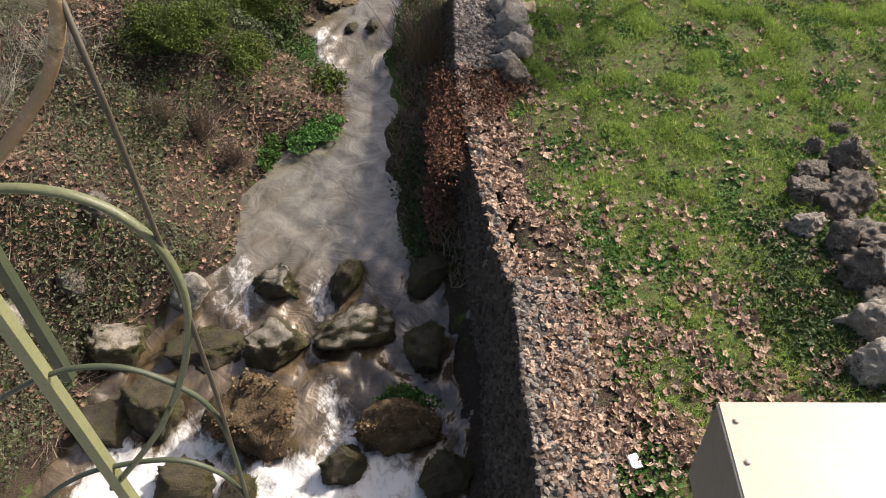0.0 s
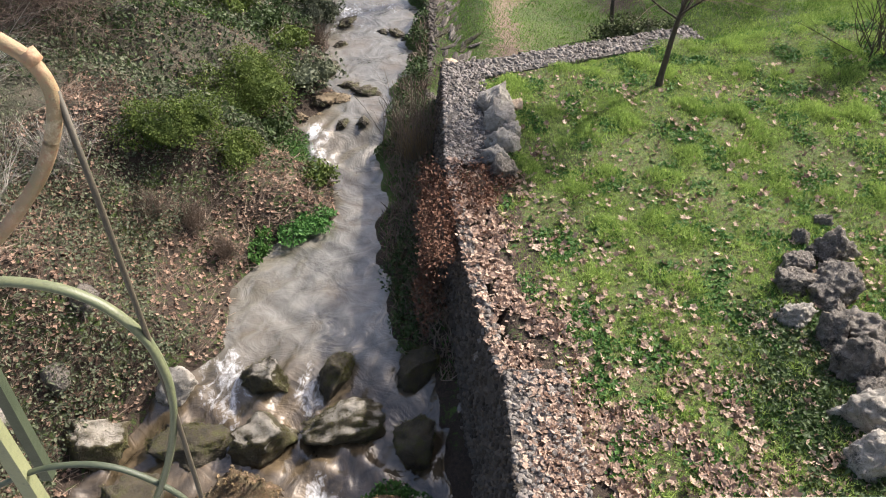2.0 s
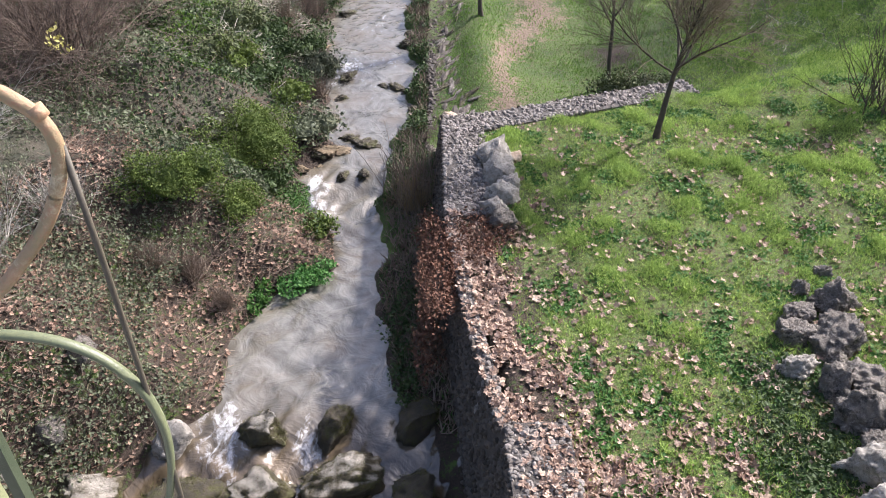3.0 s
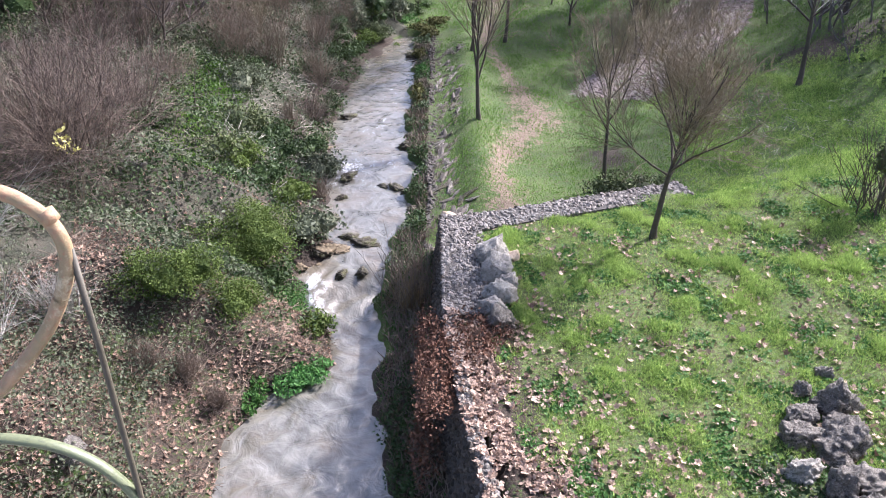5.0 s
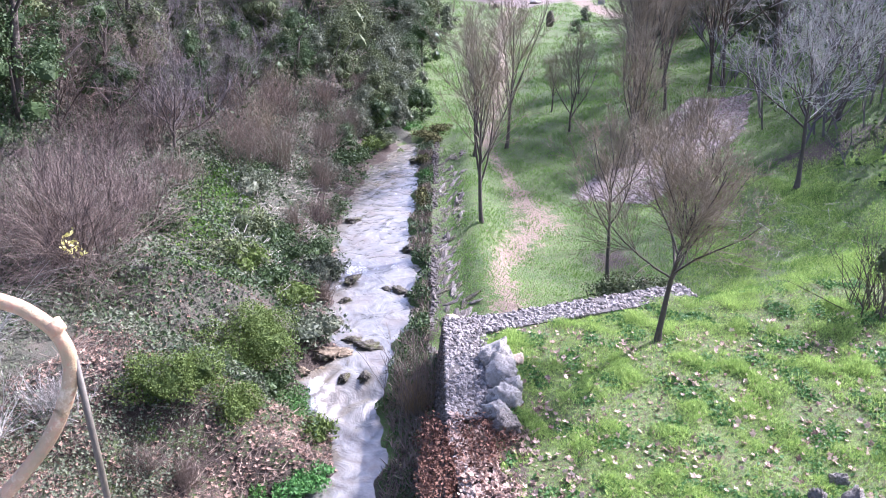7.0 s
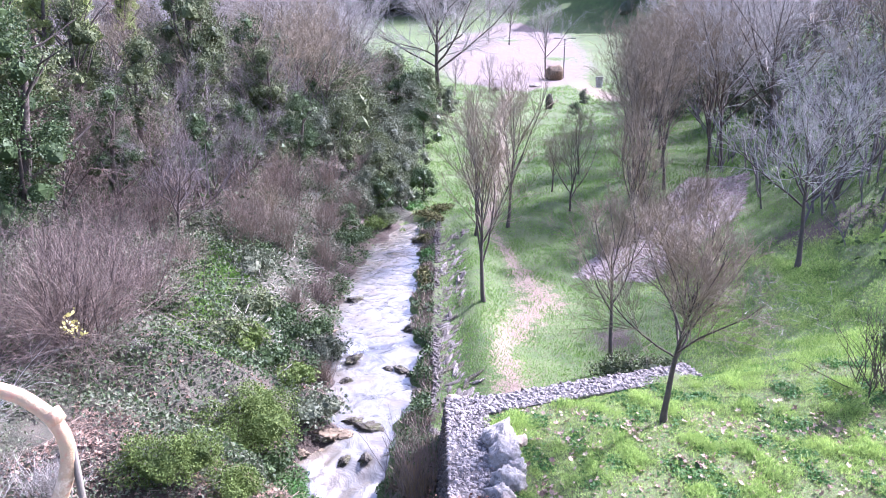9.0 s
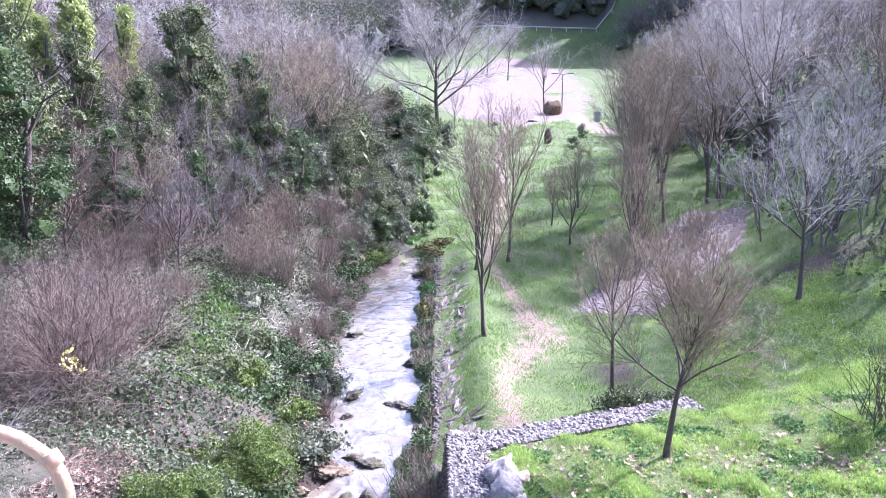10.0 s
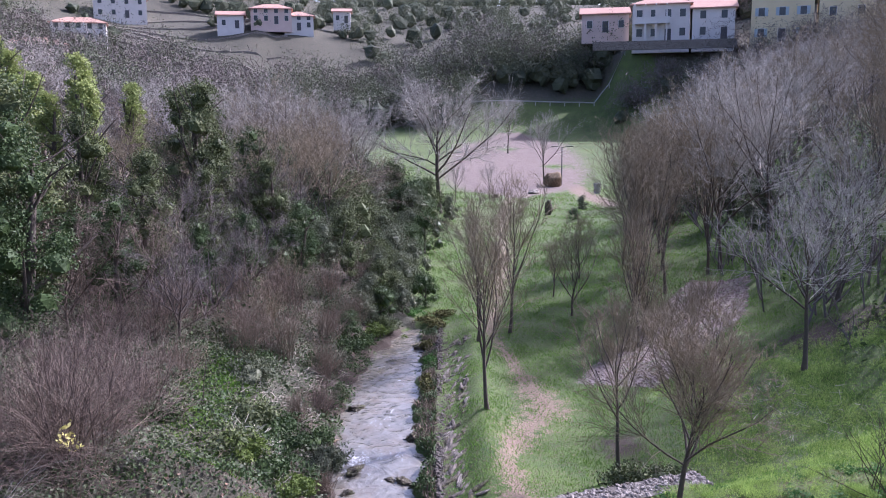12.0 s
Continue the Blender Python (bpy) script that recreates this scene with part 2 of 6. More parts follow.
def water_mat():
    """Shallow murky stream: brown-grey bed colour under a wet glossy film, with white by the mask: froth where it
    breaks, painted sky sheen upstream.
    """
    m, n, l = nodes_of("stream_water")
    b = n["Principled BSDF"]
    pos = n.new("ShaderNodeTexCoord").outputs["Object"]
    mp = n.new("ShaderNodeMapping")
    mp.inputs["Scale"].default_value = (1.0, 0.75, 1.0)
    l.new(pos, mp.inputs["Vector"])
    v = mp.outputs[0]
    mid, fine = noise_node(n, l, v, 3.2, 3.5, 0.5), noise_node(n, l, v, 13.0, 3.0, 0.6)
    along = n.new("ShaderNodeMapping")
    along.inputs["Scale"].default_value = (1.0, 0.55, 1.0)
    l.new(pos, along.inputs["Vector"])
    thread = noise_node(n, l, along.outputs[0], 7.0, 6.0, 0.72)
    for t in [x for x in n if x.type == "TEX_NOISE"]:
        t.inputs["Distortion"].default_value = 0.9
    pebble = noise_node(n, l, pos, 26.0, 4.0, 0.75)
    bed = mixc(n, l, ramp(n, l, mathn(n, l, "ADD", mathn(n, l, "MULTIPLY", mid, 0.8), mathn(n, l, "MULTIPLY", pebble, 0.2)), 0.32, 0.68), (0.075, 0.07, 0.055), (0.19, 0.178, 0.148))
    bed = mixc(n, l, ramp(n, l, noise_node(n, l, pos, 0.9), 0.45, 0.65), bed, (0.15, 0.125, 0.09))
    # Pale ripple crests: silt and sky reflection both mixed into the bed colour.
    across = n.new("ShaderNodeMapping")
    across.inputs["Scale"].default_value = (1.0, 1.15, 1.0)
    l.new(pos, across.inputs["Vector"])
    crest = noise_node(n, l, across.outputs[0], 1.5, 3.5, 0.55)
    n[-1].inputs["Distortion"].default_value = 1.2
    bed = mixc(n, l, mathn(n, l, "MULTIPLY", ramp(n, l, crest, 0.42, 0.70), 0.6), bed, (0.26, 0.245, 0.21))
    rock = n.new("ShaderNodeAttribute")
    rock.attribute_name = "rocky_bed"
    bed = mixc(n, l, rock.outputs["Fac"], bed, mixc(n, l, ramp(n, l, mid, 0.35, 0.65), (0.05, 0.037, 0.02), (0.15, 0.11, 0.065)))
    a = n.new("ShaderNodeAttribute")
    a.attribute_name = "foam_and_sheen"
    streak = mathn(n, l, "ADD", mathn(n, l, "MULTIPLY", mid, 0.85), mathn(n, l, "MULTIPLY", fine, 0.15))
    f = ramp(n, l, mathn(n, l, "ADD", a.outputs["Fac"], mathn(n, l, "MULTIPLY", mathn(n, l, "SUBTRACT", mathn(n, l, "ADD", mathn(n, l, "MULTIPLY", thread, 0.6), mathn(n, l, "MULTIPLY", mid, 0.4)), 0.5), 5.0)), 0.40, 1.50)
    l.new(mixc(n, l, f, bed, (0.78, 0.79, 0.79)), b.inputs["Base Color"])
    l.new(mathn(n, l, "ADD", mathn(n, l, "MULTIPLY", f, 0.55), 0.04), b.inputs["Roughness"])
    b.inputs["IOR"].default_value = 1.8
    bp = n.new("ShaderNodeBump")
    bp.inputs["Strength"].default_value, bp.inputs["Distance"].default_value = 0.8, 0.03
    l.new(mathn(n, l, "ADD", streak, mathn(n, l, "MULTIPLY", crest, 2.2)), bp.inputs["Height"])
    l.new(bp.outputs[0], b.inputs["Normal"])
    return m


GROUND, WATER, GLASS = ground_mat(), water_mat(), glass_mat()

# ---- mesh tools ----
rng = np.random.default_rng(7)


def mesh_of(name, V, faces, material, smooth=False):
    me = bpy.data.meshes.new(name)
    V = np.asarray(V, dtype=np.float32)
    faces = [np.asarray(f, dtype=np.int32) for f in (faces if isinstance(faces, list) else [faces]) if len(f)]
    me.vertices.add(len(V))
    me.vertices.foreach_set("co", V.ravel())
    loops = np.concatenate([f.ravel() for f in faces])
    sizes = np.concatenate([np.full(len(f), f.shape[1], dtype=np.int32) for f in faces])
    me.loops.add(len(loops))
    me.loops.foreach_set("vertex_index", loops)
    me.polygons.add(len(sizes))
    me.polygons.foreach_set("loop_start", np.concatenate([[0], np.cumsum(sizes)[:-1]]).astype(np.int32))
    me.update(calc_edges=True)
    me.polygons.foreach_set("use_smooth", np.full(len(sizes), smooth))
    me.materials.append(material)
    return me


def bm_mesh(name, bm, material, smooth=False):
    me = bpy.data.meshes.new(name)
    bm.to_mesh(me)
    bm.free()
    me.polygons.foreach_set("use_smooth", np.full(len(me.polygons), smooth))
    me.materials.append(material)
    return me


def child(name, me, parent, label="", m=None):
    ob = new(name, me)
    ob.parent = parent
    if m is not None:
        ob.matrix_local = m
    if label:
        tagged(ob, label)
    return ob


def join(pieces):
    """(V, F) pieces of one face size into one."""
    Vs, Fs, off = [], [], 0
    for V, Fc in pieces:
        Vs.append(V)
        Fs.append(Fc + off)
        off += len(V)
    return np.concatenate(Vs), np.concatenate(Fs)


def turns(n, tilt):
    """n rotations: any heading, tilted from level by up to about `tilt` radians."""
    a, b, c = rng.uniform(0, 6.283, n), rng.normal(0, tilt, n), rng.normal(0, tilt, n)
    ca, sa_, cb, sb, cc, sc = np.cos(a), np.sin(a), np.cos(b), np.sin(b), np.cos(c), np.sin(c)
    z, o = np.zeros(n), np.ones(n)
    Rz = np.stack([ca, -sa_, z, sa_, ca, z, z, z, o], 1).reshape(n, 3, 3)
    Rx = np.stack([o, z, z, z, cb, -sb, z, sb, cb], 1).reshape(n, 3, 3)
    Ry = np.stack([cc, z, sc, z, o, z, -sc, z, cc], 1).reshape(n, 3, 3)
    return Rx @ Ry @ Rz


def scatter(V0, F0, pos, rot, size):
    """Copies of a small piece as (V, F)."""
    n, k = len(pos), len(V0)
    size = np.broadcast_to(np.asarray(size, dtype=float), (n,))
    V = np.einsum("nij,kj->nki", rot, V0) * size[:, None, None] + pos[:, None, :]
    return V.reshape(-1, 3), (F0[None] + (np.arange(n) * k)[:, None, None]).reshape(-1, F0.shape[1])


LEAF_V = np.array([(0, -0.5, 0), (0.3, -0.05, 0.07), (0, 0.5, 0), (-0.3, -0.05, 0.07)])
LEAF_F = np.array([(0, 1, 2), (0, 2, 3)])
TUFT_V = np.array([(-0.07, 0, 0), (0.07, 0, 0), (0.16, 0.42, 0.9), (0.02, 0.05, 0), (0.02, -0.09, 0), (-0.5, -0.2, 0.75), (-0.03, 0, 0), (0.06, 0.06, 0), (0.25, -0.45, 0.7)])
TUFT_F = np.array([(0, 1, 2), (3, 4, 5), (6, 7, 8)])
a5 = [0, 38, 62, 100, 128, 180, 232, 260, 298, 322]
r5 = [0.5, 0.29, 0.45, 0.27, 0.36, 0.24, 0.34, 0.25, 0.47, 0.31]
PLANE_V = np.array([(0, 0, -0.02)] + [(r * math.sin(radians(a)), r * math.cos(radians(a)), (0.20, 0.02, 0.10, 0.05, 0.16, 0.0, 0.05, -0.04, 0.22, 0.06)[i]) for i, (a, r) in enumerate(zip(a5, r5))])
PLANE_F = np.array([(0, 1 + i, 1 + (i + 1) % 10) for i in range(10)])


def tubes(pts, rad, sides):
    """Tapered tubes along many polylines at once: pts (n, k, 3), rad (n, k)."""
    n, k, _ = pts.shape
    d = np.gradient(pts, axis=1)
    d /= np.linalg.norm(d, axis=2, keepdims=True) + 1e-9
    ref = np.where(np.abs(d[..., 2:3]) > 0.9, np.array([1.0, 0, 0]), np.array([0, 0, 1.0]))
    u = np.cross(d, ref)
    u /= np.linalg.norm(u, axis=2, keepdims=True) + 1e-9
    v = np.cross(d, u)
    a = (np.arange(sides) + (0.5 if sides == 4 else 0)) * 6.28319 / sides
    ring = u[:, :, None] * np.cos(a)[None, None, :, None] + v[:, :, None] * np.sin(a)[None, None, :, None]
    V = pts[:, :, None] + ring * rad[:, :, None, None]
    idx = np.arange(n * k * sides).reshape(n, k, sides)
    nxt = np.roll(idx, -1, axis=2)
    q = np.stack([idx[:, :-1], nxt[:, :-1], nxt[:, 1:], idx[:, 1:]], -1).reshape(-1, 4)
    return V.reshape(-1, 3), q


def grow(start, way, length, radius, k=4, up=0.15, wob=0.12, tip=0.35):
    """Curved shoots from start along way: their points and radii."""
    n = len(start)
    p = np.zeros((n, k, 3))
    p[:, 0] = start
    d = way.copy()
    for i in range(1, k):
        d = d + rng.normal(0, wob, (n, 3)) + np.array([0, 0, up])
        d /= np.linalg.norm(d, axis=1, keepdims=True)
        p[:, i] = p[:, i - 1] + d * (length / (k - 1))[:, None]
    return p, radius[:, None] * np.linspace(1, tip, k)[None]


def shoots(p, r, each, lo, ratio, angle, lenp, shrink=0.55):
    """Side shoots off every line: start, way, length, radius."""
    n, k, _ = p.shape
    t = rng.uniform(lo, 0.98, (n, each)) * (k - 1)
    i = np.minimum(t.astype(int), k - 2)
    f = (t - i)[..., None]
    row = np.arange(n)[:, None]
    s = p[row, i] * (1 - f) + p[row, i + 1] * f
    d = p[row, i + 1] - p[row, i]
    d /= np.linalg.norm(d, axis=2, keepdims=True) + 1e-9
    side = rng.normal(0, 1, (n, each, 3))
    side -= d * (side * d).sum(2, keepdims=True)
    side /= np.linalg.norm(side, axis=2, keepdims=True) + 1e-9
    ang = rng.normal(angle, 0.15, (n, each, 1))
    w = d * np.cos(ang) + side * np.sin(ang)
    length = lenp[:, None] * ratio * rng.uniform(0.6, 1.15, (n, each)) * (1.15 - 0.5 * t / (k - 1))
    rad = (r[row, i] * (1 - f[..., 0]) + r[row, i + 1] * f[..., 0]) * shrink
    return s.reshape(-1, 3), w.reshape(-1, 3), length.ravel(), rad.ravel()

# ---- the lie of the land ----
def lin(v, xs, ys):
    return np.interp(v, xs, ys)


def smooth01(t):
    t = np.clip(t, 0, 1)
    return t * t * (3 - 2 * t)


def water_z(y):
    return lin(y, [6.7, 7.3, 7.9, 8.3, 8.9, 9.4, 15.9, 16.5, 21, 23, 36], [0, 0.18, 0.24, 0.3, 0.5, 0.6, 0.62, 0.95, 1.02, 1.12, 1.4])


def left_edge(y):
    nibble = smooth01((y - 10) / 2) * (0.13 * np.sin(1.9 * y) + 0.09 * np.sin(4.3 * y + 1.0))
    return nibble + lin(y, [0, 5, 6.3, 7.8, 8.8, 9.7, 11.4, 12.6, 13.5, 15.3, 16.6, 17.9, 19.5, 22.6, 27.4, 31.8, 34.6, 36.5, 45, 60, 80, 100, 140, 200],
               [-7, -6.2, -5.6, -5.3, -4.6, -3.6, -3.8, -3.0, -2.1, -2.5, -3.1, -2.4, -2.9, -3.4, -3.4, -3.0, -2.2, -1.3, -2, -4, -7, -22, -38, -45])


def right_edge(y):
    nibble = smooth01((y - 10) / 2) * (0.11 * np.sin(2.3 * y + 0.5) + 0.08 * np.sin(5.1 * y))
    return nibble + lin(y, [0, 6, 8, 9.2, 10, 12, 15.5, 16.6, 18.8, 22.6, 24.2, 33.4, 36.5], [0.5, 0.4, 0.2, 0.0, -0.65, -1.02, -1.1, -1.2, -0.73, -0.45, -0.9, -0.72, -1.0])


def wall_x(y):
    """Where the top edge of the stream wall runs."""
    return lin(y, [0, 4.5, 5.6, 7.5, 7.6, 8.8, 9.7, 11.5, 13, 16.9, 17.3, 40], [1.3, 1.0, 0.92, 0.86, 0.78, 0.62, 0.45, 0.25, 0.12, 0.10, -0.24, -0.30])


def cross_y(x):
    """The line of the gabion wall across the foot of the lawn."""
    return 16.75 + 0.36 * (x - 0.3)


def valley(y, x):
    right = lin(y, [0, 20, 34, 50, 75, 95, 145, 150, 165, 200, 240, 330, 450, 900], [1.2, 1.25, 1.6, 1.9, 2.2, 2.5, 7.8, 9, 17.5, 25, 33, 54, 66, 70])
    left = lin(y, [0, 20, 34, 50, 75, 95, 145, 180, 200, 240, 330, 450, 900], [1.2, 1.25, 1.6, 1.9, 2.2, 2.5, 8.2, 13, 17, 31, 54, 66, 70])
    return left + (right - left) * smooth01((x + 10) / 20)


def ground_z(x, y):
    x, y = np.asarray(x, dtype=float), np.asarray(y, dtype=float)
    wz, xl, xr, xw, v = water_z(y), left_edge(y), right_edge(y), wall_x(y), valley(y, x)
    bumps = 0.10 * np.sin(1.3 * x + 0.7 * y) * np.sin(0.9 * y - 0.4 * x) + 0.04 * np.sin(3.1 * x + 1.0) * np.sin(2.7 * y)
    # left bank
    dl = xl - x
    base = np.where(y < 36.5, wz, v)
    left = base + lin(dl, [-0.6, 0, 0.25, 0.6, 1.5, 3, 4.5, 7, 12, 20, 44, 80, 160, 400], [-0.4, -0.02, 0.12, 0.3, 0.95, 2.0, 2.5, 2.9, 3.6, 5, 10.5, 20, 40, 90]) + bumps * np.clip(dl, 0, 1)
    # the lawn, the lower terrace and the hill beyond
    x0 = lin(y, [0, 10, 20, 40, 70, 100, 125, 150, 220, 400], [8, 8.5, 9.5, 13, 20, 30, 33, 25, 60, 160])
    hill = lin(y, [0, 22, 50], [0.20, 0.26, 0.62]) * (np.sqrt(np.maximum(0, x - x0) ** 2 + 4) - 2)
    hill = 14 * np.tanh(hill / 14)
    lawn = 2.28 + 0.03 * np.maximum(0, x - 2) + 0.09 * np.maximum(0, x - 6) + 0.25 * np.exp(-((y - 5.5) / 2.2) ** 2) * (x > 0) + hill + 0.4 * bumps
    low = v + 0.5 * np.exp(-((x - 1.2) / 0.7) ** 2) * smooth01((y - 19) / 3) * smooth01((40 - y) / 6) + 0.13 * np.maximum(0, x - 4.5) * smooth01((90 - y) / 40) + hill + 0.5 * bumps
    w = lin(x, [5.6, 6.4, 14], [0.3, 2.5, 8])
    terrace = smooth01((cross_y(np.minimum(x, 9)) - 0.35 - y) / w + 0.5)
    right = low + (lawn - low) * terrace
    edge = np.where(y < 36.5, smooth01((x - xw - 0.02) / 0.22), 1.0)
    strip = wz + 0.10 + 0.25 * np.clip((x - xr) / 1.0, 0, 1) + 0.5 * bumps
    right = strip + (right - strip) * edge
    bed = wz - 0.40
    mid = 0.5 * (xl + xr)
    zr = np.where(x > xr, right, bed + (strip - bed) * smooth01((x - xr + 0.5) / 0.5))
    zl = np.where(x < xl, left, bed + (left - bed) * smooth01((xl - x + 0.5) / 0.5))
    z = np.where(x > mid, zr, zl)
    past = smooth01((y - 36.5) / 3)
    far = np.where(dl > 0, left, np.maximum(right, v))
    far = v + (far - v) * np.clip(np.abs(np.where(dl > 0, dl, 3)) / 3, 0, 1)
    z = np.where(y > 36.5, z * (1 - past) + far * past, z)
    shelf = smooth01((x - 29) / 7) * smooth01((y - 148 + 0.35 * np.maximum(0, x - 45)) / 8) * (1 - smooth01((y - 172) / 20)) * (1 - smooth01((x - 95) / 30))
    z = z + 6.0 * np.exp(-((x + 44) / 17) ** 2 - ((y - 240) / 20) ** 2) - 3.5 * np.exp(-((x + 91) / 14) ** 2 - ((y - 240) / 14) ** 2) + 2.0 * np.exp(-((x + 86) / 12) ** 2 - ((y - 204) / 12) ** 2)
    return z * (1 - shelf) + np.maximum(z, 24.2 - 0.045 * np.maximum(0, x - 45)) * shelf


def gz(x, y):
    return float(ground_z(np.array([x]), np.array([y]))[0])


def spaced(lo, hi, fine_lo, fine_hi, step, growth=1.09):
    mid = list(np.arange(fine_lo, fine_hi + 1e-6, step))
    out, s, v = [], step, fine_hi
    while v < hi:
        s *= growth
        v += s
        out.append(v)
    inn, s, v = [], step, fine_lo
    while v > lo:
        s *= growth
        v -= s
        inn.append(v)
    return np.array(inn[::-1] + mid + out)


def band(d, w):
    return np.clip(1 - np.abs(d) / w, 0, 1)


def covers(x, y):
    """How much of each cover lies at a place: woodland floor, litter, path, park gravel, rubble."""
    dl = left_edge(y) - x
    x0 = lin(y, [0, 10, 20, 40, 70, 100, 125, 150, 220, 400], [8, 8.5, 9.5, 13, 20, 30, 33, 25, 60, 160])
    open_left = (y > 85) & (y < 150) & (x > -26)
    wood = np.where((dl > lin(y, [13, 16, 27, 40], [3.6, 1.0, 0.4, 0.0])) & ~open_left, 0.9, 0) + np.where((x > x0 + 3 + 0.15 * y) & (y < 160), 0.9, 0) + np.where(y > np.where(x > 5, 160, 150), 0.85, 0) + np.where((x > 39) & (y > 115), 0.85, 0)
    litter = np.where((dl > -0.6) & (dl < 4.5) & (y < 20), lin(y, [13.5, 16.5], [0.62, 0.35]), 0) + np.where((dl > -0.6) & (dl < 1.2) & (y >= 16) & (y < 36), 0.85, 0)
    litter = litter + np.where((x > wall_x(y) - 1.6) & (x < wall_x(y) + 1.3) & (y < 13.5), 0.62, 0) + 0.45 * np.exp(-((x - 2.5) / 3.0) ** 2 - ((y - 5.5) / 2.6) ** 2)
    litter = litter + np.where((x > right_edge(y)) & (x < 0.4) & (y > 13) & (y < 36), 0.5, 0)
    litter = litter + 0.9 * band(np.hypot((x - 5.2) / 1.6, (y - 22.6) / 1.8), 1.0) + 1.1 * band(np.hypot((x - 14.2) / 4.0, (y - 28.6) / 2.2), 1.0)
    pc = lin(y, [17.5, 20, 21.7, 23.3, 25, 26, 28.8, 31, 34.4, 40, 51.5, 65.5, 94], [1.3, 1.9, 1.7, 2.2, 3.0, 3.4, 2.85, 2.6, 2.0, 2.6, 3.85, 4.6, 7.9])
    pw = lin(y, [17, 18, 20, 21.7, 23.3, 25, 26.3, 28.8, 31, 34, 40, 51, 65, 94], [0.5, 1.1, 1.0, 0.7, 1.2, 1.7, 1.6, 0.9, 0.5, 0.8, 0.8, 1.1, 1.1, 1.4])
    path = np.where((y > 17) & (y < 92), 0.70 * band(x - pc, 1.25 * pw), 0)
    pc2 = lin(y, [76, 88, 98], [16.3, 15.8, 15.4])
    path = path + np.where((y > 76) & (y < 98), 1.1 * band(x - pc2, 2.2), 0)
    gx = (x - (8.6 + 0.065 * (y - 95))) / lin(y, [88, 96, 104, 120, 135, 146], [1, 10, 13.5, 14, 12, 3])
    gravel = np.where((y > 88) & (y < 147), 1.6 * np.clip(1.0 - np.abs(gx), 0, 0.7), 0)
    for cx, cy, rx, ry in ((10, 128, 4, 4), (15, 112, 3.5, 2.5), (4, 140, 5, 4)):
        gravel = gravel * (1 - band(np.hypot((x - cx) / rx, (y - cy) / ry), 1.0))
    u = (x - 4.6) * 0.54 + (y - 28.3) * 0.84
    w = (x - 4.6) * 0.84 - (y - 28.3) * 0.54
    rubble = np.where((u > 0) & (u < 14.2) & (w > 0) & (w < 3.0 + 0.1 * u - 0.3 * np.maximum(0, u - 9)), 0.60, 0)
    return dict(wood=wood, litter=litter, path=path, gravel=gravel, rubble=rubble, lawn=np.where((x > wall_x(y) + 0.75) & (y < cross_y(np.minimum(x, 7)) - 0.6), 1.0, 0))


def build_ground():
    xs = spaced(-420, 420, -8, 12, 0.2, 1.07)
    ys = spaced(-60, 900, 3, 38, 0.22, 1.05)
    X, Y = np.meshgrid(xs, ys)
    Z = ground_z(X, Y)
    nx, ny = len(xs), len(ys)
    idx = np.arange(nx * ny).reshape(ny, nx)
    F = np.stack([idx[:-1, :-1], idx[:-1, 1:], idx[1:, 1:], idx[1:, :-1]], -1).reshape(-1, 4)
    me = mesh_of("ground", np.stack([X, Y, Z], -1).reshape(-1, 3), F, GROUND, True)
    for key, val in covers(X, Y).items():
        at = me.attributes.new(key, "FLOAT", "POINT")
        at.data.foreach_set("value", val.ravel().astype(np.float32))
    tagged(new("ground", me), "grassy valley ground with leaf litter, bare path and gravel", "ground", kind="structure")


build_ground()

# boulders in the stream: x, y, half-sizes, turn, material, bury
STREAM_ROCKS = [
    (-0.62, 6.70, 0.54, 0.42, 0.48, 0.2, "M"), (-2.90, 6.80, 0.58, 0.52, 0.56, 0.5, "M"), (-4.42, 7.00, 0.42, 0.48, 0.44, -0.3, "B"),
    (-1.50, 8.30, 0.60, 0.32, 0.36, 0.05, "T"), (-2.72, 8.05, 0.48, 0.34, 0.40, 0.1, "T"), (-2.83, 9.05, 0.42, 0.28, 0.34, -0.1, "T"),
    (-4.26, 8.95, 0.34, 0.24, 0.28, 0.4, "P"), (-5.32, 8.0, 0.54, 0.34, 0.44, 0.1, "T"), (-0.33, 9.30, 0.36, 0.32, 0.34, 0.3, "B"),
    (-0.33, 8.1, 0.32, 0.40, 0.32, 0.0, "B"), (-1.70, 9.2, 0.24, 0.40, 0.28, -0.5, "B"), (-1.53, 6.05, 0.34, 0.26, 0.28, 0.2, "B"),
    (-3.75, 5.70, 0.46, 0.34, 0.28, 0.3, "B"), (-3.85, 8.05, 0.58, 0.46, 0.20, 0.1, "B"), (0.0, 5.95, 0.40, 0.28, 0.24, 0.8, "B"),
    (-5.2, 6.75, 0.46, 0.42, 0.28, 0.2, "B"), (-2.95, 5.65, 0.26, 0.22, 0.18, 0.0, "B")]


def fbm(p, s):
    return noise.noise(p * s) + 0.5 * noise.noise(p * s * 2.1) + 0.25 * noise.noise(p * s * 4.3)


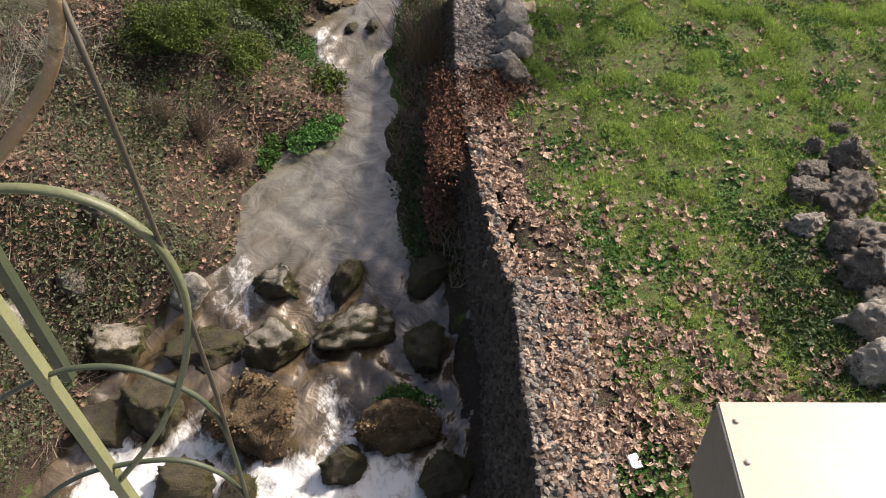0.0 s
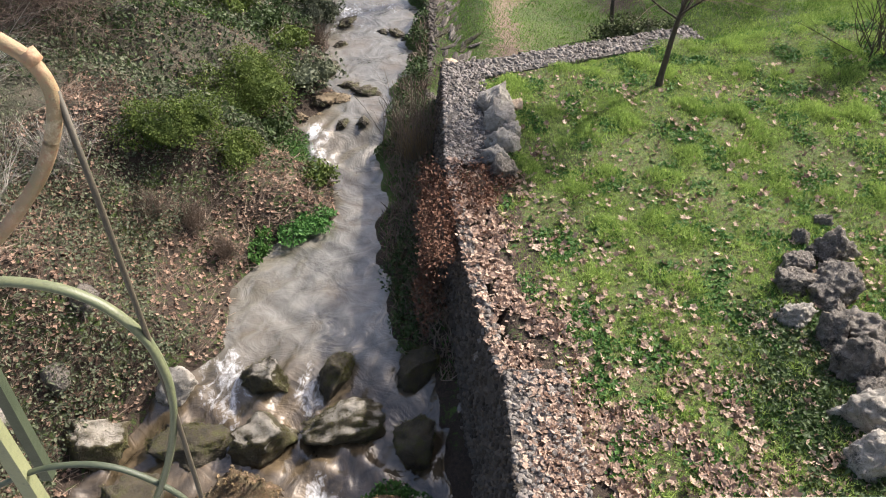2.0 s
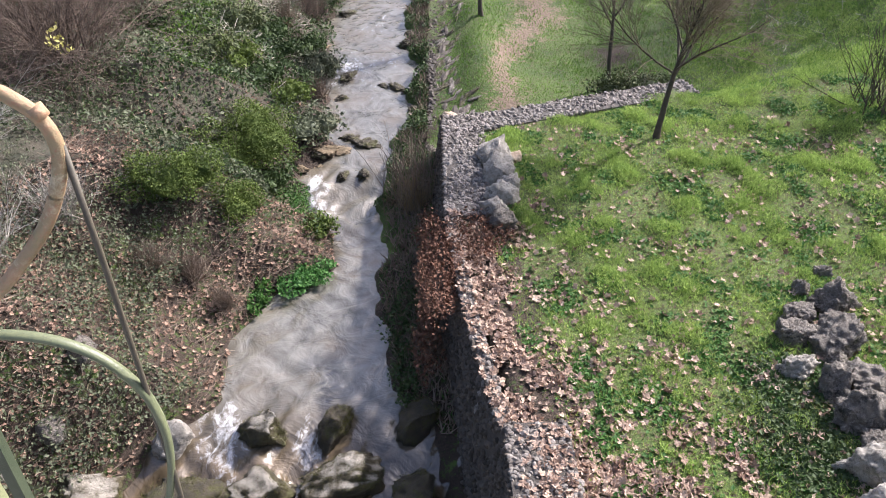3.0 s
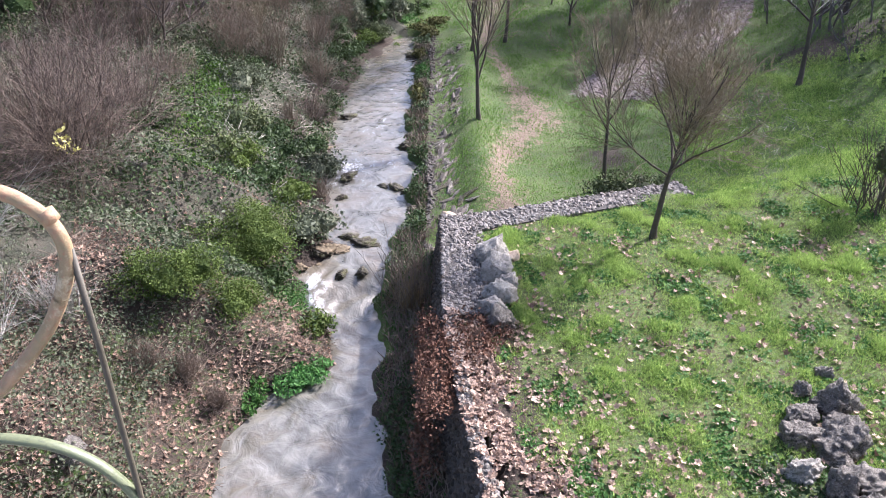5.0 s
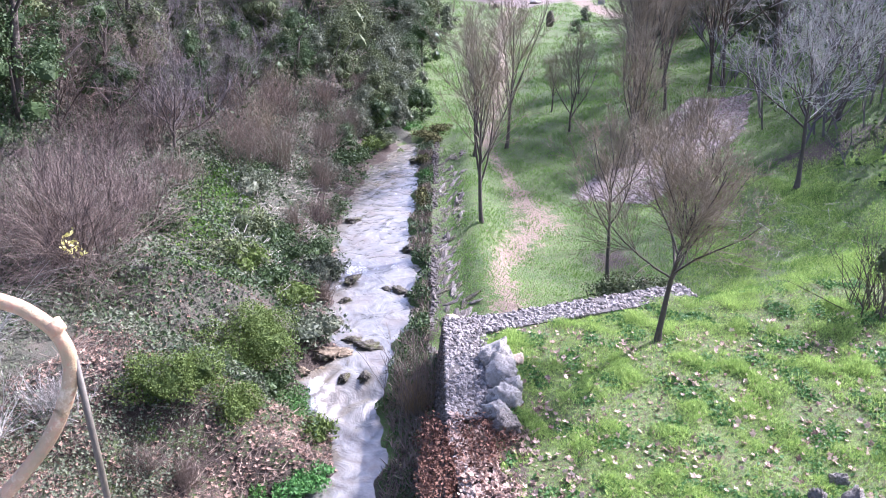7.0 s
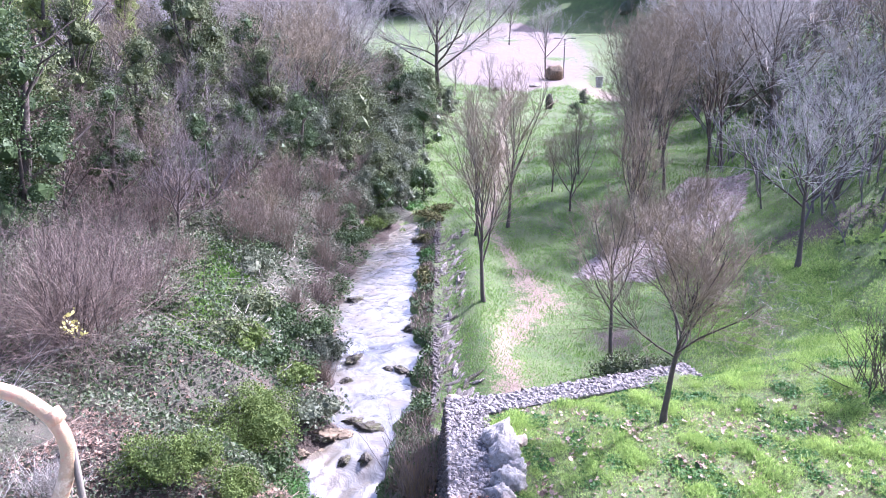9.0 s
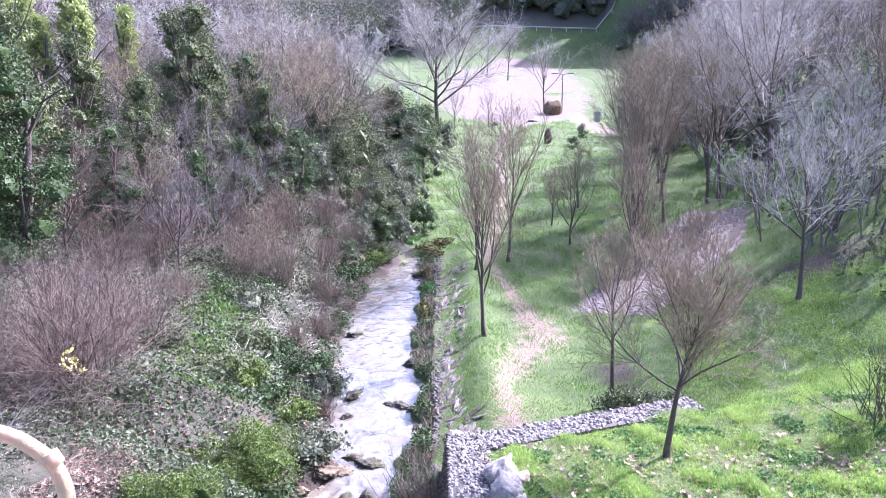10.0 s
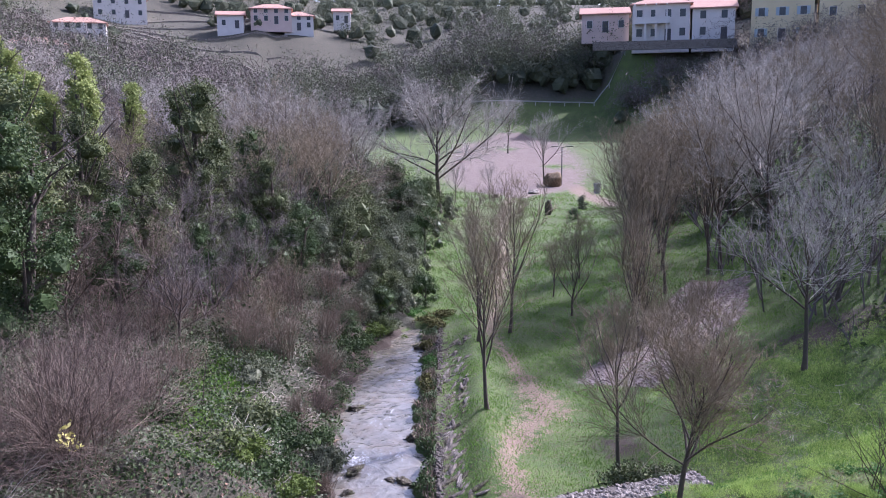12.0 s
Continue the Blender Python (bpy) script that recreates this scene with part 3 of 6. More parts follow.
def boulder_mesh(name, sx, sy, sz, material, seed, rough=0.42, sub=4):
    """A worn block: a ball cut by random flats, then pitted and ridged."""
    bm = bmesh.new()
    bmesh.ops.create_icosphere(bm, subdivisions=sub, radius=1.0)
    r = random.Random(seed)
    flats = []
    for _ in range(18):
        d = Vector((r.gauss(0, 1), r.gauss(0, 1), r.gauss(0, 0.9))).normalized()
        flats.append((d, r.uniform(0.52, 0.84)))
    off = Vector((seed * 3.7, seed * 1.3, seed * 2.1))
    for v in bm.verts:
        p = v.co.copy()
        for d, h in flats:
            over = p.dot(d) - h
            if over > 0:
                p -= d * over * 0.97
        ridge = abs(noise.noise((p + off) * 2.6)) + 0.5 * abs(noise.noise((p + off) * 5.5))
        p *= 1.06 + rough * (0.30 * fbm(p + off, 1.5) + 0.40 * fbm(p + off, 5.5) - 0.55 * max(0.0, 0.35 - ridge))
        v.co = Vector((p.x * sx * 1.3, p.y * sy * 1.3, p.z * sz * 1.3))
    return bm_mesh(name, bm, material, True)


def put_boulder(name, x, y, z, sx, sy, sz, turn, material, seed, label, group, sub=4, lean=0.0, rough=0.42):
    ob = new(name, boulder_mesh(name, sx, sy, sz, material, seed, rough, sub))
    ob.matrix_world = pose(x, y, z, lean, 0, math.degrees(turn))
    return tagged(ob, label, "boulder", group)


def mossy(ob, n, kind):
    """A ragged coat of moss tufts and leaf scraps over a boulder's flanks."""
    me = ob.data
    co, no = np.zeros(len(me.vertices) * 3), np.zeros(len(me.vertices) * 3)
    me.vertices.foreach_get("co", co)
    me.vertices.foreach_get("normal", no)
    co, no = co.reshape(-1, 3), no.reshape(-1, 3)
    coat = np.sin(co[:, 0] * 7.1 + 2 * np.sin(co[:, 1] * 5.3)) + np.sin(co[:, 2] * 9.0 + co[:, 1] * 6.0)
    like = np.clip(0.25 + 0.5 * coat, 0.02, 1) * (no[:, 2] > -0.2) * (1.0 if kind == "M" else np.clip(1.1 - no[:, 2], 0.05, 1))
    i = rng.choice(len(co), n, p=like / like.sum())
    p = co[i] + rng.normal(0, 0.015, (n, 3))
    child("moss", mesh_of("moss", *scatter(TUFT_V * 0.8 if kind != "M" else LEAF_V, TUFT_F if kind != "M" else LEAF_F, p, turns(n, 0.8), rng.uniform(0.03, 0.075, n)), MOSS if kind != "M" else MOSS_BROWN), ob, "olive moss coat")


def build_stream():
    """The water sheet, stepped down the cascades, with ripples; froth where it falls and below the boulders, painted
    sky sheen upstream.
    """
    ys = np.concatenate([np.arange(-12.0, 1.0, 0.25), np.arange(1.0, 20, 0.07), np.arange(20, 37.6, 0.14)])
    ts = np.linspace(0, 1, 70)
    Y, T = np.meshgrid(ys, ts, indexing="ij")
    XL, XR = left_edge(Y) - 0.35, right_edge(Y) + 0.45
    X = XL + (XR - XL) * T
    wob = 0.25 * np.sin(1.7 * X + 0.6) + 0.12 * np.sin(4.1 * X)
    Z = water_z(Y + wob * ((Y < 9.6) | ((Y > 15) & (Y < 17.5))))
    rapid = np.exp(-((Y - 8.3) / 1.1) ** 2) + 0.8 * np.exp(-((Y - 6.2) / 1.2) ** 2) + 0.8 * np.exp(-((Y - 15.9) / 0.9) ** 2) + lin(Y, [9, 10.5, 15, 16, 18, 40], [0.3, 0.3, 0.35, 0.35, 0.13, 0.1])
    Z = Z + rapid * (0.03 * np.sin(6.3 * X + 5.1 * Y + 2 * np.sin(2.7 * Y + 1.3 * X)) + 0.022 * np.sin(11 * X - 7 * Y + np.sin(5 * X)) + 0.02 * np.sin(2.2 * Y + 3 * np.sin(1.3 * X)))
    # Mask rises upstream: pale streaks painted in place of the sky's reflection.
    foam_and_sheen = lin(Y, [9, 12, 16.5, 18, 20, 37], [-0.5, -0.45, -0.4, -0.35, -0.22, -0.15]) - 0.1 * T
    for cx, cy, rx, ry, k in ((-3.55, 9.2, 0.5, 0.8, 1.45), (-2.1, 8.9, 0.28, 0.6, 1.5), (-3.3, 8.1, 0.5, 0.6, 0.55), (-1.85, 7.3, 0.22, 0.5, 1.2), (-1.55, 6.75, 0.36, 0.6, 1.3), (-1.1, 6.15, 0.55, 0.5, 1.25), (-1.5, 5.5, 1.0, 0.6, 1.5), (-2.3, 5.8, 0.8, 0.6, 1.4), (-0.75, 5.75, 0.55, 0.45, 1.4), (-0.9, 5.1, 0.9, 0.5, 1.4), (-4.9, 5.9, 0.5, 0.5, 1.1),
                              (-3.75, 6.45, 0.5, 0.7, 1.4), (-4.85, 6.9, 0.3, 0.8, 1.1), (-4.2, 5.9, 0.9, 0.5, 1.2), (-3.6, 5.1, 2.4, 0.8, 1.5), (-2.85, 16.05, 0.42, 0.8, 1.25), (-2.4, 15.0, 0.5, 0.9, 0.35), (-2.7, 22.2, 0.6, 0.9, 0.75), (-1.6, 22.9, 0.9, 0.5, 0.55), (-2.0, 25.8, 0.7, 0.8, 0.5), (-1.7, 29.6, 0.5, 0.9, 0.4), (-1.6, 14.2, 0.8, 1.2, 0.22)):
        foam_and_sheen += k * (1.0 if cy < 7 else 0.95) * np.exp(-((X - cx) / rx) ** 2 - ((Y - cy) / ry) ** 2)
    n, k = X.shape
    idx = np.arange(n * k).reshape(n, k)
    F = np.stack([idx[:-1, :-1], idx[:-1, 1:], idx[1:, 1:], idx[1:, :-1]], -1).reshape(-1, 4)
    me = mesh_of("stream", np.stack([X, Y, Z], -1).reshape(-1, 3), F, WATER, True)
    at = me.attributes.new("foam_and_sheen", "FLOAT", "POINT")
    at.data.foreach_set("value", np.clip(foam_and_sheen, -1, 1.5).ravel().astype(np.float32))
    at = me.attributes.new("rocky_bed", "FLOAT", "POINT")
    at.data.foreach_set("value", lin(Y, [8.6, 10.2], [0.95, 0.0]).ravel().astype(np.float32))
    tagged(new("stream", me), "shallow murky stream foaming white over small cascades", "stream", kind="structure")
    mats = {"M": (MOSSY, "brown mossy boulder amid white water"), "B": (BOULDER, "dark wet river boulder in the stream"), "T": (BOULDER_TOP, "mossy river boulder, paler on its upward faces"), "P": (PALE, "pale dry boulder at the stream edge")}
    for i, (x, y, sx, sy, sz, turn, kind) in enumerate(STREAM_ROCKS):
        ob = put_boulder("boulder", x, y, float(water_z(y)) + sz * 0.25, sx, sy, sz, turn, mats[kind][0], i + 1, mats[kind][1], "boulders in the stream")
        if kind != "P":
            mossy(ob, {"M": 1500, "B": 900, "T": 700}[kind], kind)
    for i, (x, y, s) in enumerate([(-1.85, 18.1, 0.2), (-2.2, 18.35, 0.14), (-2.6, 20.6, 0.13), (-3.0, 26.6, 0.2), (-2.25, 16.6, 0.12), (-1.75, 16.7, 0.13), (-0.7, 21.0, 0.22), (-1.15, 21.25, 0.15), (-1.55, 21.35, 0.1), (-0.45, 21.5, 0.2), (-0.35, 20.6, 0.2), (-0.55, 20.0, 0.16), (-0.85, 24.0, 0.25), (-0.8, 25.0, 0.2), (-0.9, 33.8, 0.3), (-2.6, 21.9, 0.2)]):
        put_boulder("stream_stone", x, y, float(water_z(y)) + 0.01, s * 1.5, s, s * 0.5, i * 0.3, BOULDER, 40 + i, "small dark stone breaking the stream surface", "stones in the stream", sub=4, rough=1.0)


build_stream()


# ---- gabion walls ----
def stone_template(seed):
    bm = bmesh.new()
    bmesh.ops.create_icosphere(bm, subdivisions=1, radius=0.5)
    r = random.Random(seed)
    for v in bm.verts:
        v.co *= r.uniform(0.75, 1.15)
        v.co.z *= 0.75
    bmesh.ops.triangulate(bm, faces=bm.faces)
    bm.verts.ensure_lookup_table()
    V = np.array([v.co[:] for v in bm.verts])
    Fc = np.array([[v.index for v in f.verts] for f in bm.faces])
    bm.free()
    return V, Fc


STONES = [stone_template(s) for s in range(5)]


def prism_along(path_top, foot_drop, batter, thick):
    """A wall body along a line of top-edge points (x, y, z): battered face to the stream side, level top, back."""
    pts = np.array(path_top)
    d = np.gradient(pts[:, :2], axis=0)
    d /= np.linalg.norm(d, axis=1, keepdims=True)
    nrm = np.stack([-d[:, 1], d[:, 0]], 1)     # to the open side
    rows = []
    for off, dz in ((batter, -foot_drop), (0.0, 0.0), (-thick, 0.0), (-thick, -foot_drop)):
        rows.append(np.concatenate([pts[:, :2] + nrm * off, pts[:, 2:] + dz], 1))
    V = np.stack(rows, 1)
    n = len(pts)
    idx = np.arange(n * 4).reshape(n, 4)
    F = np.stack([idx[:-1], np.roll(idx, -1, 1)[:-1], np.roll(idx, -1, 1)[1:], idx[1:]], -1).reshape(-1, 4)
    F = np.concatenate([F, [idx[0][::-1]], [idx[-1]]])
    return V, F, nrm, pts


def gabion(name, path_top, foot_drop, batter, thick, size, label, near, darkened=False):
    V, F, nrm, pts = prism_along(path_top, foot_drop, batter, thick)
    base = new(name)
    base.location = pts[len(pts) // 2]
    inv = Matrix.Translation(-base.location)
    tagged(base, label, "gabion wall", kind="structure")
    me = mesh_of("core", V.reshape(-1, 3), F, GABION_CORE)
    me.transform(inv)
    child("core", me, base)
    # stones packed on the face and the top
    seg = np.linalg.norm(np.diff(pts[:, :2], axis=0), axis=1)
    s = np.concatenate([[0], np.cumsum(seg)])
    per = 1.15 / size ** 2
    nf, nt = int(s[-1] * foot_drop * per), int(s[-1] * thick * per * 1.7)
    u = np.concatenate([rng.uniform(0, s[-1], nf), rng.uniform(0, s[-1], nt)])
    f = np.concatenate([rng.uniform(0, 1, nf), -rng.uniform(0, 1, nt)])
    cx, cy, cz = (np.interp(u, s, pts[:, i]) for i in range(3))
    ax, ay = (np.interp(u, s, nrm[:, i]) for i in range(2))
    off = np.where(f > 0, f * batter, f * thick)
    P = np.stack([cx + ax * off, cy + ay * off, cz - np.where(f > 0, f * foot_drop, 0)], 1)
    P += rng.normal(0, size * 0.06, P.shape)
    gap = 0.05 * np.sin(u * 9) ** 2
    size_i = size * rng.uniform(0.7, 1.5, len(P)) - gap * 0.1
    order = np.argsort(np.hypot(P[:, 0] - near[0], P[:, 1] - near[1]) + np.where(f > 0, 100, 0))
    single, rest = order[:300], order[300:]
    # face stones, and the tops of the lower wall, get the tone with shade painted in
    for part_name, chosen, material in (("top_stones", rest[f[rest] <= 0], GABION_FACE if darkened else GABION), ("face_stones", rest[f[rest] > 0], GABION_FACE)):
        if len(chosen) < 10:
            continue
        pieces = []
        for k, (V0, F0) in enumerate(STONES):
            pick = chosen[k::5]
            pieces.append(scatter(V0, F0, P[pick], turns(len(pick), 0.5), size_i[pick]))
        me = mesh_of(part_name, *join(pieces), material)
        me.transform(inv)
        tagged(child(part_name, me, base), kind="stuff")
    SINGLES.append((base, P[single], size_i[single], darkened))


SINGLES = []
STREAM_WALL = "dry grey gabion wall beside the stream, littered with leaves"
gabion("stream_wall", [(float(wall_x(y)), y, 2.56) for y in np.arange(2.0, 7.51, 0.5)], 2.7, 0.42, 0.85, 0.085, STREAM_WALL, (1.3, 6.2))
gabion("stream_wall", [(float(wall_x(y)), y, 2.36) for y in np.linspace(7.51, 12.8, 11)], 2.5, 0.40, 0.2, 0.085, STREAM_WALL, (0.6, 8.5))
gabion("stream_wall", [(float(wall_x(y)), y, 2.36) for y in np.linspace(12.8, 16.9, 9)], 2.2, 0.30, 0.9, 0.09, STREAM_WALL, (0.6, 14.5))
gabion("cross_wall", [(x, float(cross_y(x)), 2.36) for x in np.arange(6.0, 0.05, -0.45)][::-1], 1.5, 0.05, 0.75, 0.10, "low gabion wall of pale grey stones across the lawn edge", (2.0, 17.3))
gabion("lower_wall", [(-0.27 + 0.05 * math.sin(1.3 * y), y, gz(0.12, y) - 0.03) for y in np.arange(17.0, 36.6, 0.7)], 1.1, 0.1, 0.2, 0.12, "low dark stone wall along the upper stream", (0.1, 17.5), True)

# ---- bridge deck, railing and cabinet round the camera ----
def box_bm(bm, x0, x1, y0, y1, z0, z1, bevel=0.0):
    r = bmesh.ops.create_cube(bm, size=1.0)
    bmesh.ops.transform(bm, matrix=Matrix.Translation(((x0 + x1) / 2, (y0 + y1) / 2, (z0 + z1) / 2)) @ Matrix.Diagonal((x1 - x0, y1 - y0, z1 - z0, 1)), verts=r["verts"])
    if bevel:
        es = list({e for v in r["verts"] for e in v.link_edges})
        bmesh.ops.bevel(bm, geom=es, offset=bevel, segments=2, affect="EDGES")


def box_part(name, dims, material, parent, label="", bevel=0.0):
    bm = bmesh.new()
    box_bm(bm, *dims, bevel=bevel)
    return child(name, bm_mesh(name, bm, material), parent, label)


DECK_Z = 9.22
bridge = tagged(new("footbridge"), "concrete footbridge deck on two piers over the stream", "bridge", kind="structure")
box_part("deck", (-14, 14, -3.2, 0.78, DECK_Z - 0.35, DECK_Z), CONCRETE, bridge, bevel=0.02)
for px_ in (-9.5, 9.0):
    box_part("pier", (px_ - 0.6, px_ + 0.6, -2.6, 0.2, -0.6, DECK_Z - 0.34), CONCRETE, bridge, bevel=0.03)


def curve_pts(ctrl, n=110):
    """A smooth line through a few points."""
    c = np.array(ctrl, dtype=float)
    c = np.concatenate([[2 * c[0] - c[1]], c, [2 * c[-1] - c[-2]]])
    out = []
    for i in range(1, len(c) - 2):
        for t in np.linspace(0, 1, n // (len(c) - 3), endpoint=False):
            p0, p1, p2, p3 = c[i - 1:i + 3]
            out.append(0.5 * (2 * p1 + (p2 - p0) * t + (2 * p0 - 5 * p1 + 4 * p2 - p3) * t * t + (3 * p1 - p0 - 3 * p2 + p3) * t ** 3))
    out.append(c[-2])
    return np.array(out)


def bar_part(name, pts, radius, material, parent, label="", sides=8, flat=1.0):
    pts = np.asarray(pts)
    n = len(pts)
    V, F = tubes(pts[None], np.full((1, n), radius), sides)
    if flat != 1.0:
        mid = np.repeat(pts, sides, 0)
        V = mid + (V - mid) * np.array([1, flat, 1])
    F = np.concatenate([F.reshape(-1, 4)])
    caps = [np.arange(sides)[::-1][None], (np.arange(sides) + (n - 1) * sides)[None]]
    return child(name, mesh_of(name, V, [F] + caps, material, sides > 4), parent, label)


RAIL_Y = 0.72
railing = tagged(new("bridge_railing"), "olive painted iron railing with rusty scrollwork on the bridge edge", "railing")
railing.location = (0, 0, 0)


bar_part("post", [(-0.628, RAIL_Y, 10.15), (-0.600, RAIL_Y, 9.726), (-0.567, RAIL_Y, DECK_Z)], 0.0145, PAINT, railing, "olive painted square post", 4)
bar_part("upright", [(-0.626, RAIL_Y + 0.06, 10.10), (-0.614, RAIL_Y + 0.06, 9.70)], 0.012, PAINT_DARK, railing, "dark green flat upright", 4)
bar_part("thin_rod", [(-0.372, RAIL_Y, 10.41), (-0.366, RAIL_Y, 10.28), (-0.360, RAIL_Y, 10.09), (-0.355, RAIL_Y, 9.917), (-0.355, RAIL_Y, 9.74), (-0.365, RAIL_Y, 9.42), (-0.362, RAIL_Y, DECK_Z)], 0.0036, ROD_IRON, railing, "thin dark iron rod", 6)


def scroll(name, ctrl, radius, material, label="", sides=10, flat=1.0, y=RAIL_Y):
    c = curve_pts(ctrl)
    return bar_part(name, np.stack([c[:, 0], np.full(len(c), y), c[:, 1]], 1), radius, material, railing, label, sides, flat)


scroll("scroll", [(-0.62, 10.105), (-0.500, 10.218), (-0.451, 10.270), (-0.417, 10.312), (-0.393, 10.354), (-0.379, 10.392), (-0.378, 10.418), (-0.386, 10.440), (-0.402, 10.457), (-0.429, 10.472), (-0.50, 10.488), (-0.62, 10.47)], 0.0078, RUST, "tubular scroll with flaking paint and rust")
bar_part("collar", [(-0.389, RAIL_Y, 10.452), (-0.383, RAIL_Y, 10.440)], 0.0092, RUST, railing)
scroll("scroll", [(-0.62, 10.148), (-0.524, 10.162), (-0.460, 10.156), (-0.413, 10.134), (-0.380, 10.099), (-0.358, 10.052), (-0.351, 9.975), (-0.368, 9.877), (-0.411, 9.756), (-0.476, 9.628), (-0.556, 9.508), (-0.60, 9.45)], 0.0052, PAINT_MID, "flat olive iron scroll", 8, 1.5)
scroll("scroll", [(-0.76, 9.665), (-0.687, 9.731), (-0.624, 9.776), (-0.563, 9.805), (-0.504, 9.813), (-0.457, 9.801), (-0.414, 9.768), (-0.382, 9.728), (-0.364, 9.67), (-0.360, 9.577), (-0.364, 9.42)], 0.0036, PAINT_DARK, "thin dark green iron scroll", 8, 1.5)
scroll("scroll", [(-0.74, 9.40), (-0.691, 9.452), (-0.629, 9.50), (-0.569, 9.526), (-0.498, 9.545), (-0.447, 9.542), (-0.408, 9.515), (-0.382, 9.475), (-0.362, 9.40)], 0.0036, PAINT_DARK, "thin dark green iron scroll", 8, 1.5)

cabinet = tagged(new("metal_cabinet"), "cream enamelled metal cabinet with a riveted cap on the bridge", "cabinet")
# body and cap edge carry the side's shade in their colour; only the plate is cream
box_part("body", (0.314, 1.00, -0.30, 0.500, DECK_Z, 9.90), SHADE_STEEL, cabinet, "grey-brown steel body toned for its shaded side", 0.006)
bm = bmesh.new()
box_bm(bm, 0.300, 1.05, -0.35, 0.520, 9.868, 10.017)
child("cap_skirt", bm_mesh("cap_skirt", bm, SHADE_STEEL), cabinet, "folded cap edge in a grey-brown tone for its shade")
bm = bmesh.new()
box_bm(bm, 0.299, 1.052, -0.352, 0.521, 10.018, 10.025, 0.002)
child("cap_plate", bm_mesh("cap_plate", bm, CREAM), cabinet, "cream cap plate")
for ry_ in (0.495, 0.445, 0.395, 0.345, 0.295):
    bm = bmesh.new()
    bmesh.ops.create_uvsphere(bm, u_segments=10, v_segments=5, radius=0.0036)
    bmesh.ops.scale(bm, vec=(1, 1, 0.5), verts=bm.verts)
    child("rivet", bm_mesh("rivet", bm, CREAM, True), cabinet, m=Matrix.Translation((0.314, ry_, 10.026)))

# ---- rocks on the lawn and along the wall ----
LAWN_ROCKS = [(5.88, 10.45, 0.16, "L"), (6.39, 10.9, 0.13, "L"), (5.58, 9.8, 0.24, "L"), (6.16, 10.0, 0.30, "L"), (5.42, 9.35, 0.27, "L"), (5.98, 9.2, 0.36, "L"), (5.15, 8.55, 0.20, "P"),
              (5.5, 8.15, 0.26, "L"), (5.98, 8.25, 0.34, "L"), (5.75, 7.5, 0.36, "L"), (5.38, 6.6, 0.36, "P"), (5.1, 5.9, 0.28, "P"), (5.65, 6.0, 0.34, "L"), (5.8, 8.75, 0.16, "L"), (5.6, 7.0, 0.2, "L")]
for i, (x, y, s, k) in enumerate(LAWN_ROCKS):
    s *= 0.85
    put_boulder("rock", x, y, gz(x, y) + s * 0.3, s * 1.1, s * 1.3, s * 1.25, i * 1.3, PALE if k == "P" else LIMESTONE, 70 + i, "weathered grey limestone rock half sunk in the lawn", "rocks on the lawn", 5, rough=0.5)
for i, (x, y, s, m_) in enumerate([(1.15, 15.0, 0.36, PALE), (1.16, 14.2, 0.33, PALE), (1.24, 13.35, 0.24, PALE), (1.05, 12.95, 0.22, PALE), (1.58, 15.0, 0.15, TAN), (1.17, 12.5, 0.26, LIMESTONE), (1.40, 13.8, 0.18, PALE)]):
    put_boulder("rock", x, y, gz(x, y) + s * 0.45, s, s * 1.1, s, i * 0.9, m_, 90 + i, "pale limestone rock lined up beside the gabion wall", "rocks beside the wall", rough=0.5)
put_boulder("rock", 0.25, 18.9, gz(0.25, 18.9) + 0.06, 0.20, 0.18, 0.18, 0.4, TAN, 99, "tan limestone rock at the end of the wall", "rocks beside the wall")
rr = random.Random(5)
for i in range(170):
    y = rr.uniform(17.6, 33)
    x = rr.uniform(0.1, 1.0) if y < 20.5 else rr.uniform(-0.05, 0.25 + 0.04 * (y - 14))
    s = rr.uniform(0.05, 0.13) * (1.3 if y < 20 else 1.0)
    slab = put_boulder("rubble_stone", x, y, gz(x, y) + s * 0.02, s * 0.75, s * 2.4, s * 0.45, rr.gauss(-0.5, 0.3), (GABION_DARK, BOULDER, BOULDER, GABION_DARK, LIMESTONE)[i % 5], 110 + i, "rough limestone slab tilted in the bank", "slabs in the bank", 2, rr.uniform(5, 25), 0.8)
    slab.data.polygons.foreach_set("use_smooth", np.zeros(len(slab.data.polygons), dtype=bool))
for i in range(26):
    y = rr.uniform(15.5, 24)
    x = float(left_edge(y)) - rr.uniform(-0.35, 0.35)
    s = rr.uniform(0.07, 0.20)
    put_boulder("bank_stone", x, y, gz(x, y) + s * 0.05, s * 1.7, s * 1.1, s * 0.5, rr.uniform(0, 6), SILT if i % 3 else BOULDER, 200 + i, "brown tufa stone at the water's edge", "stones at the water's edge", sub=4, rough=0.9)
for i, (x, y, s) in enumerate([(-5.9, 8.6, 0.22), (-6.6, 7.9, 0.28), (-6.9, 17.2, 0.3), (-4.8, 21.3, 0.2), (-5.6, 9.6, 0.22), (-4.9, 22.6, 0.2)]):
    put_boulder("rock", x, y, gz(x, y) + s * 0.3, s, s, s * 0.9, i, PALE if i % 2 else LIMESTONE, 240 + i, "grey rock on the stream bank among ivy", "rocks on the bank", sub=3)

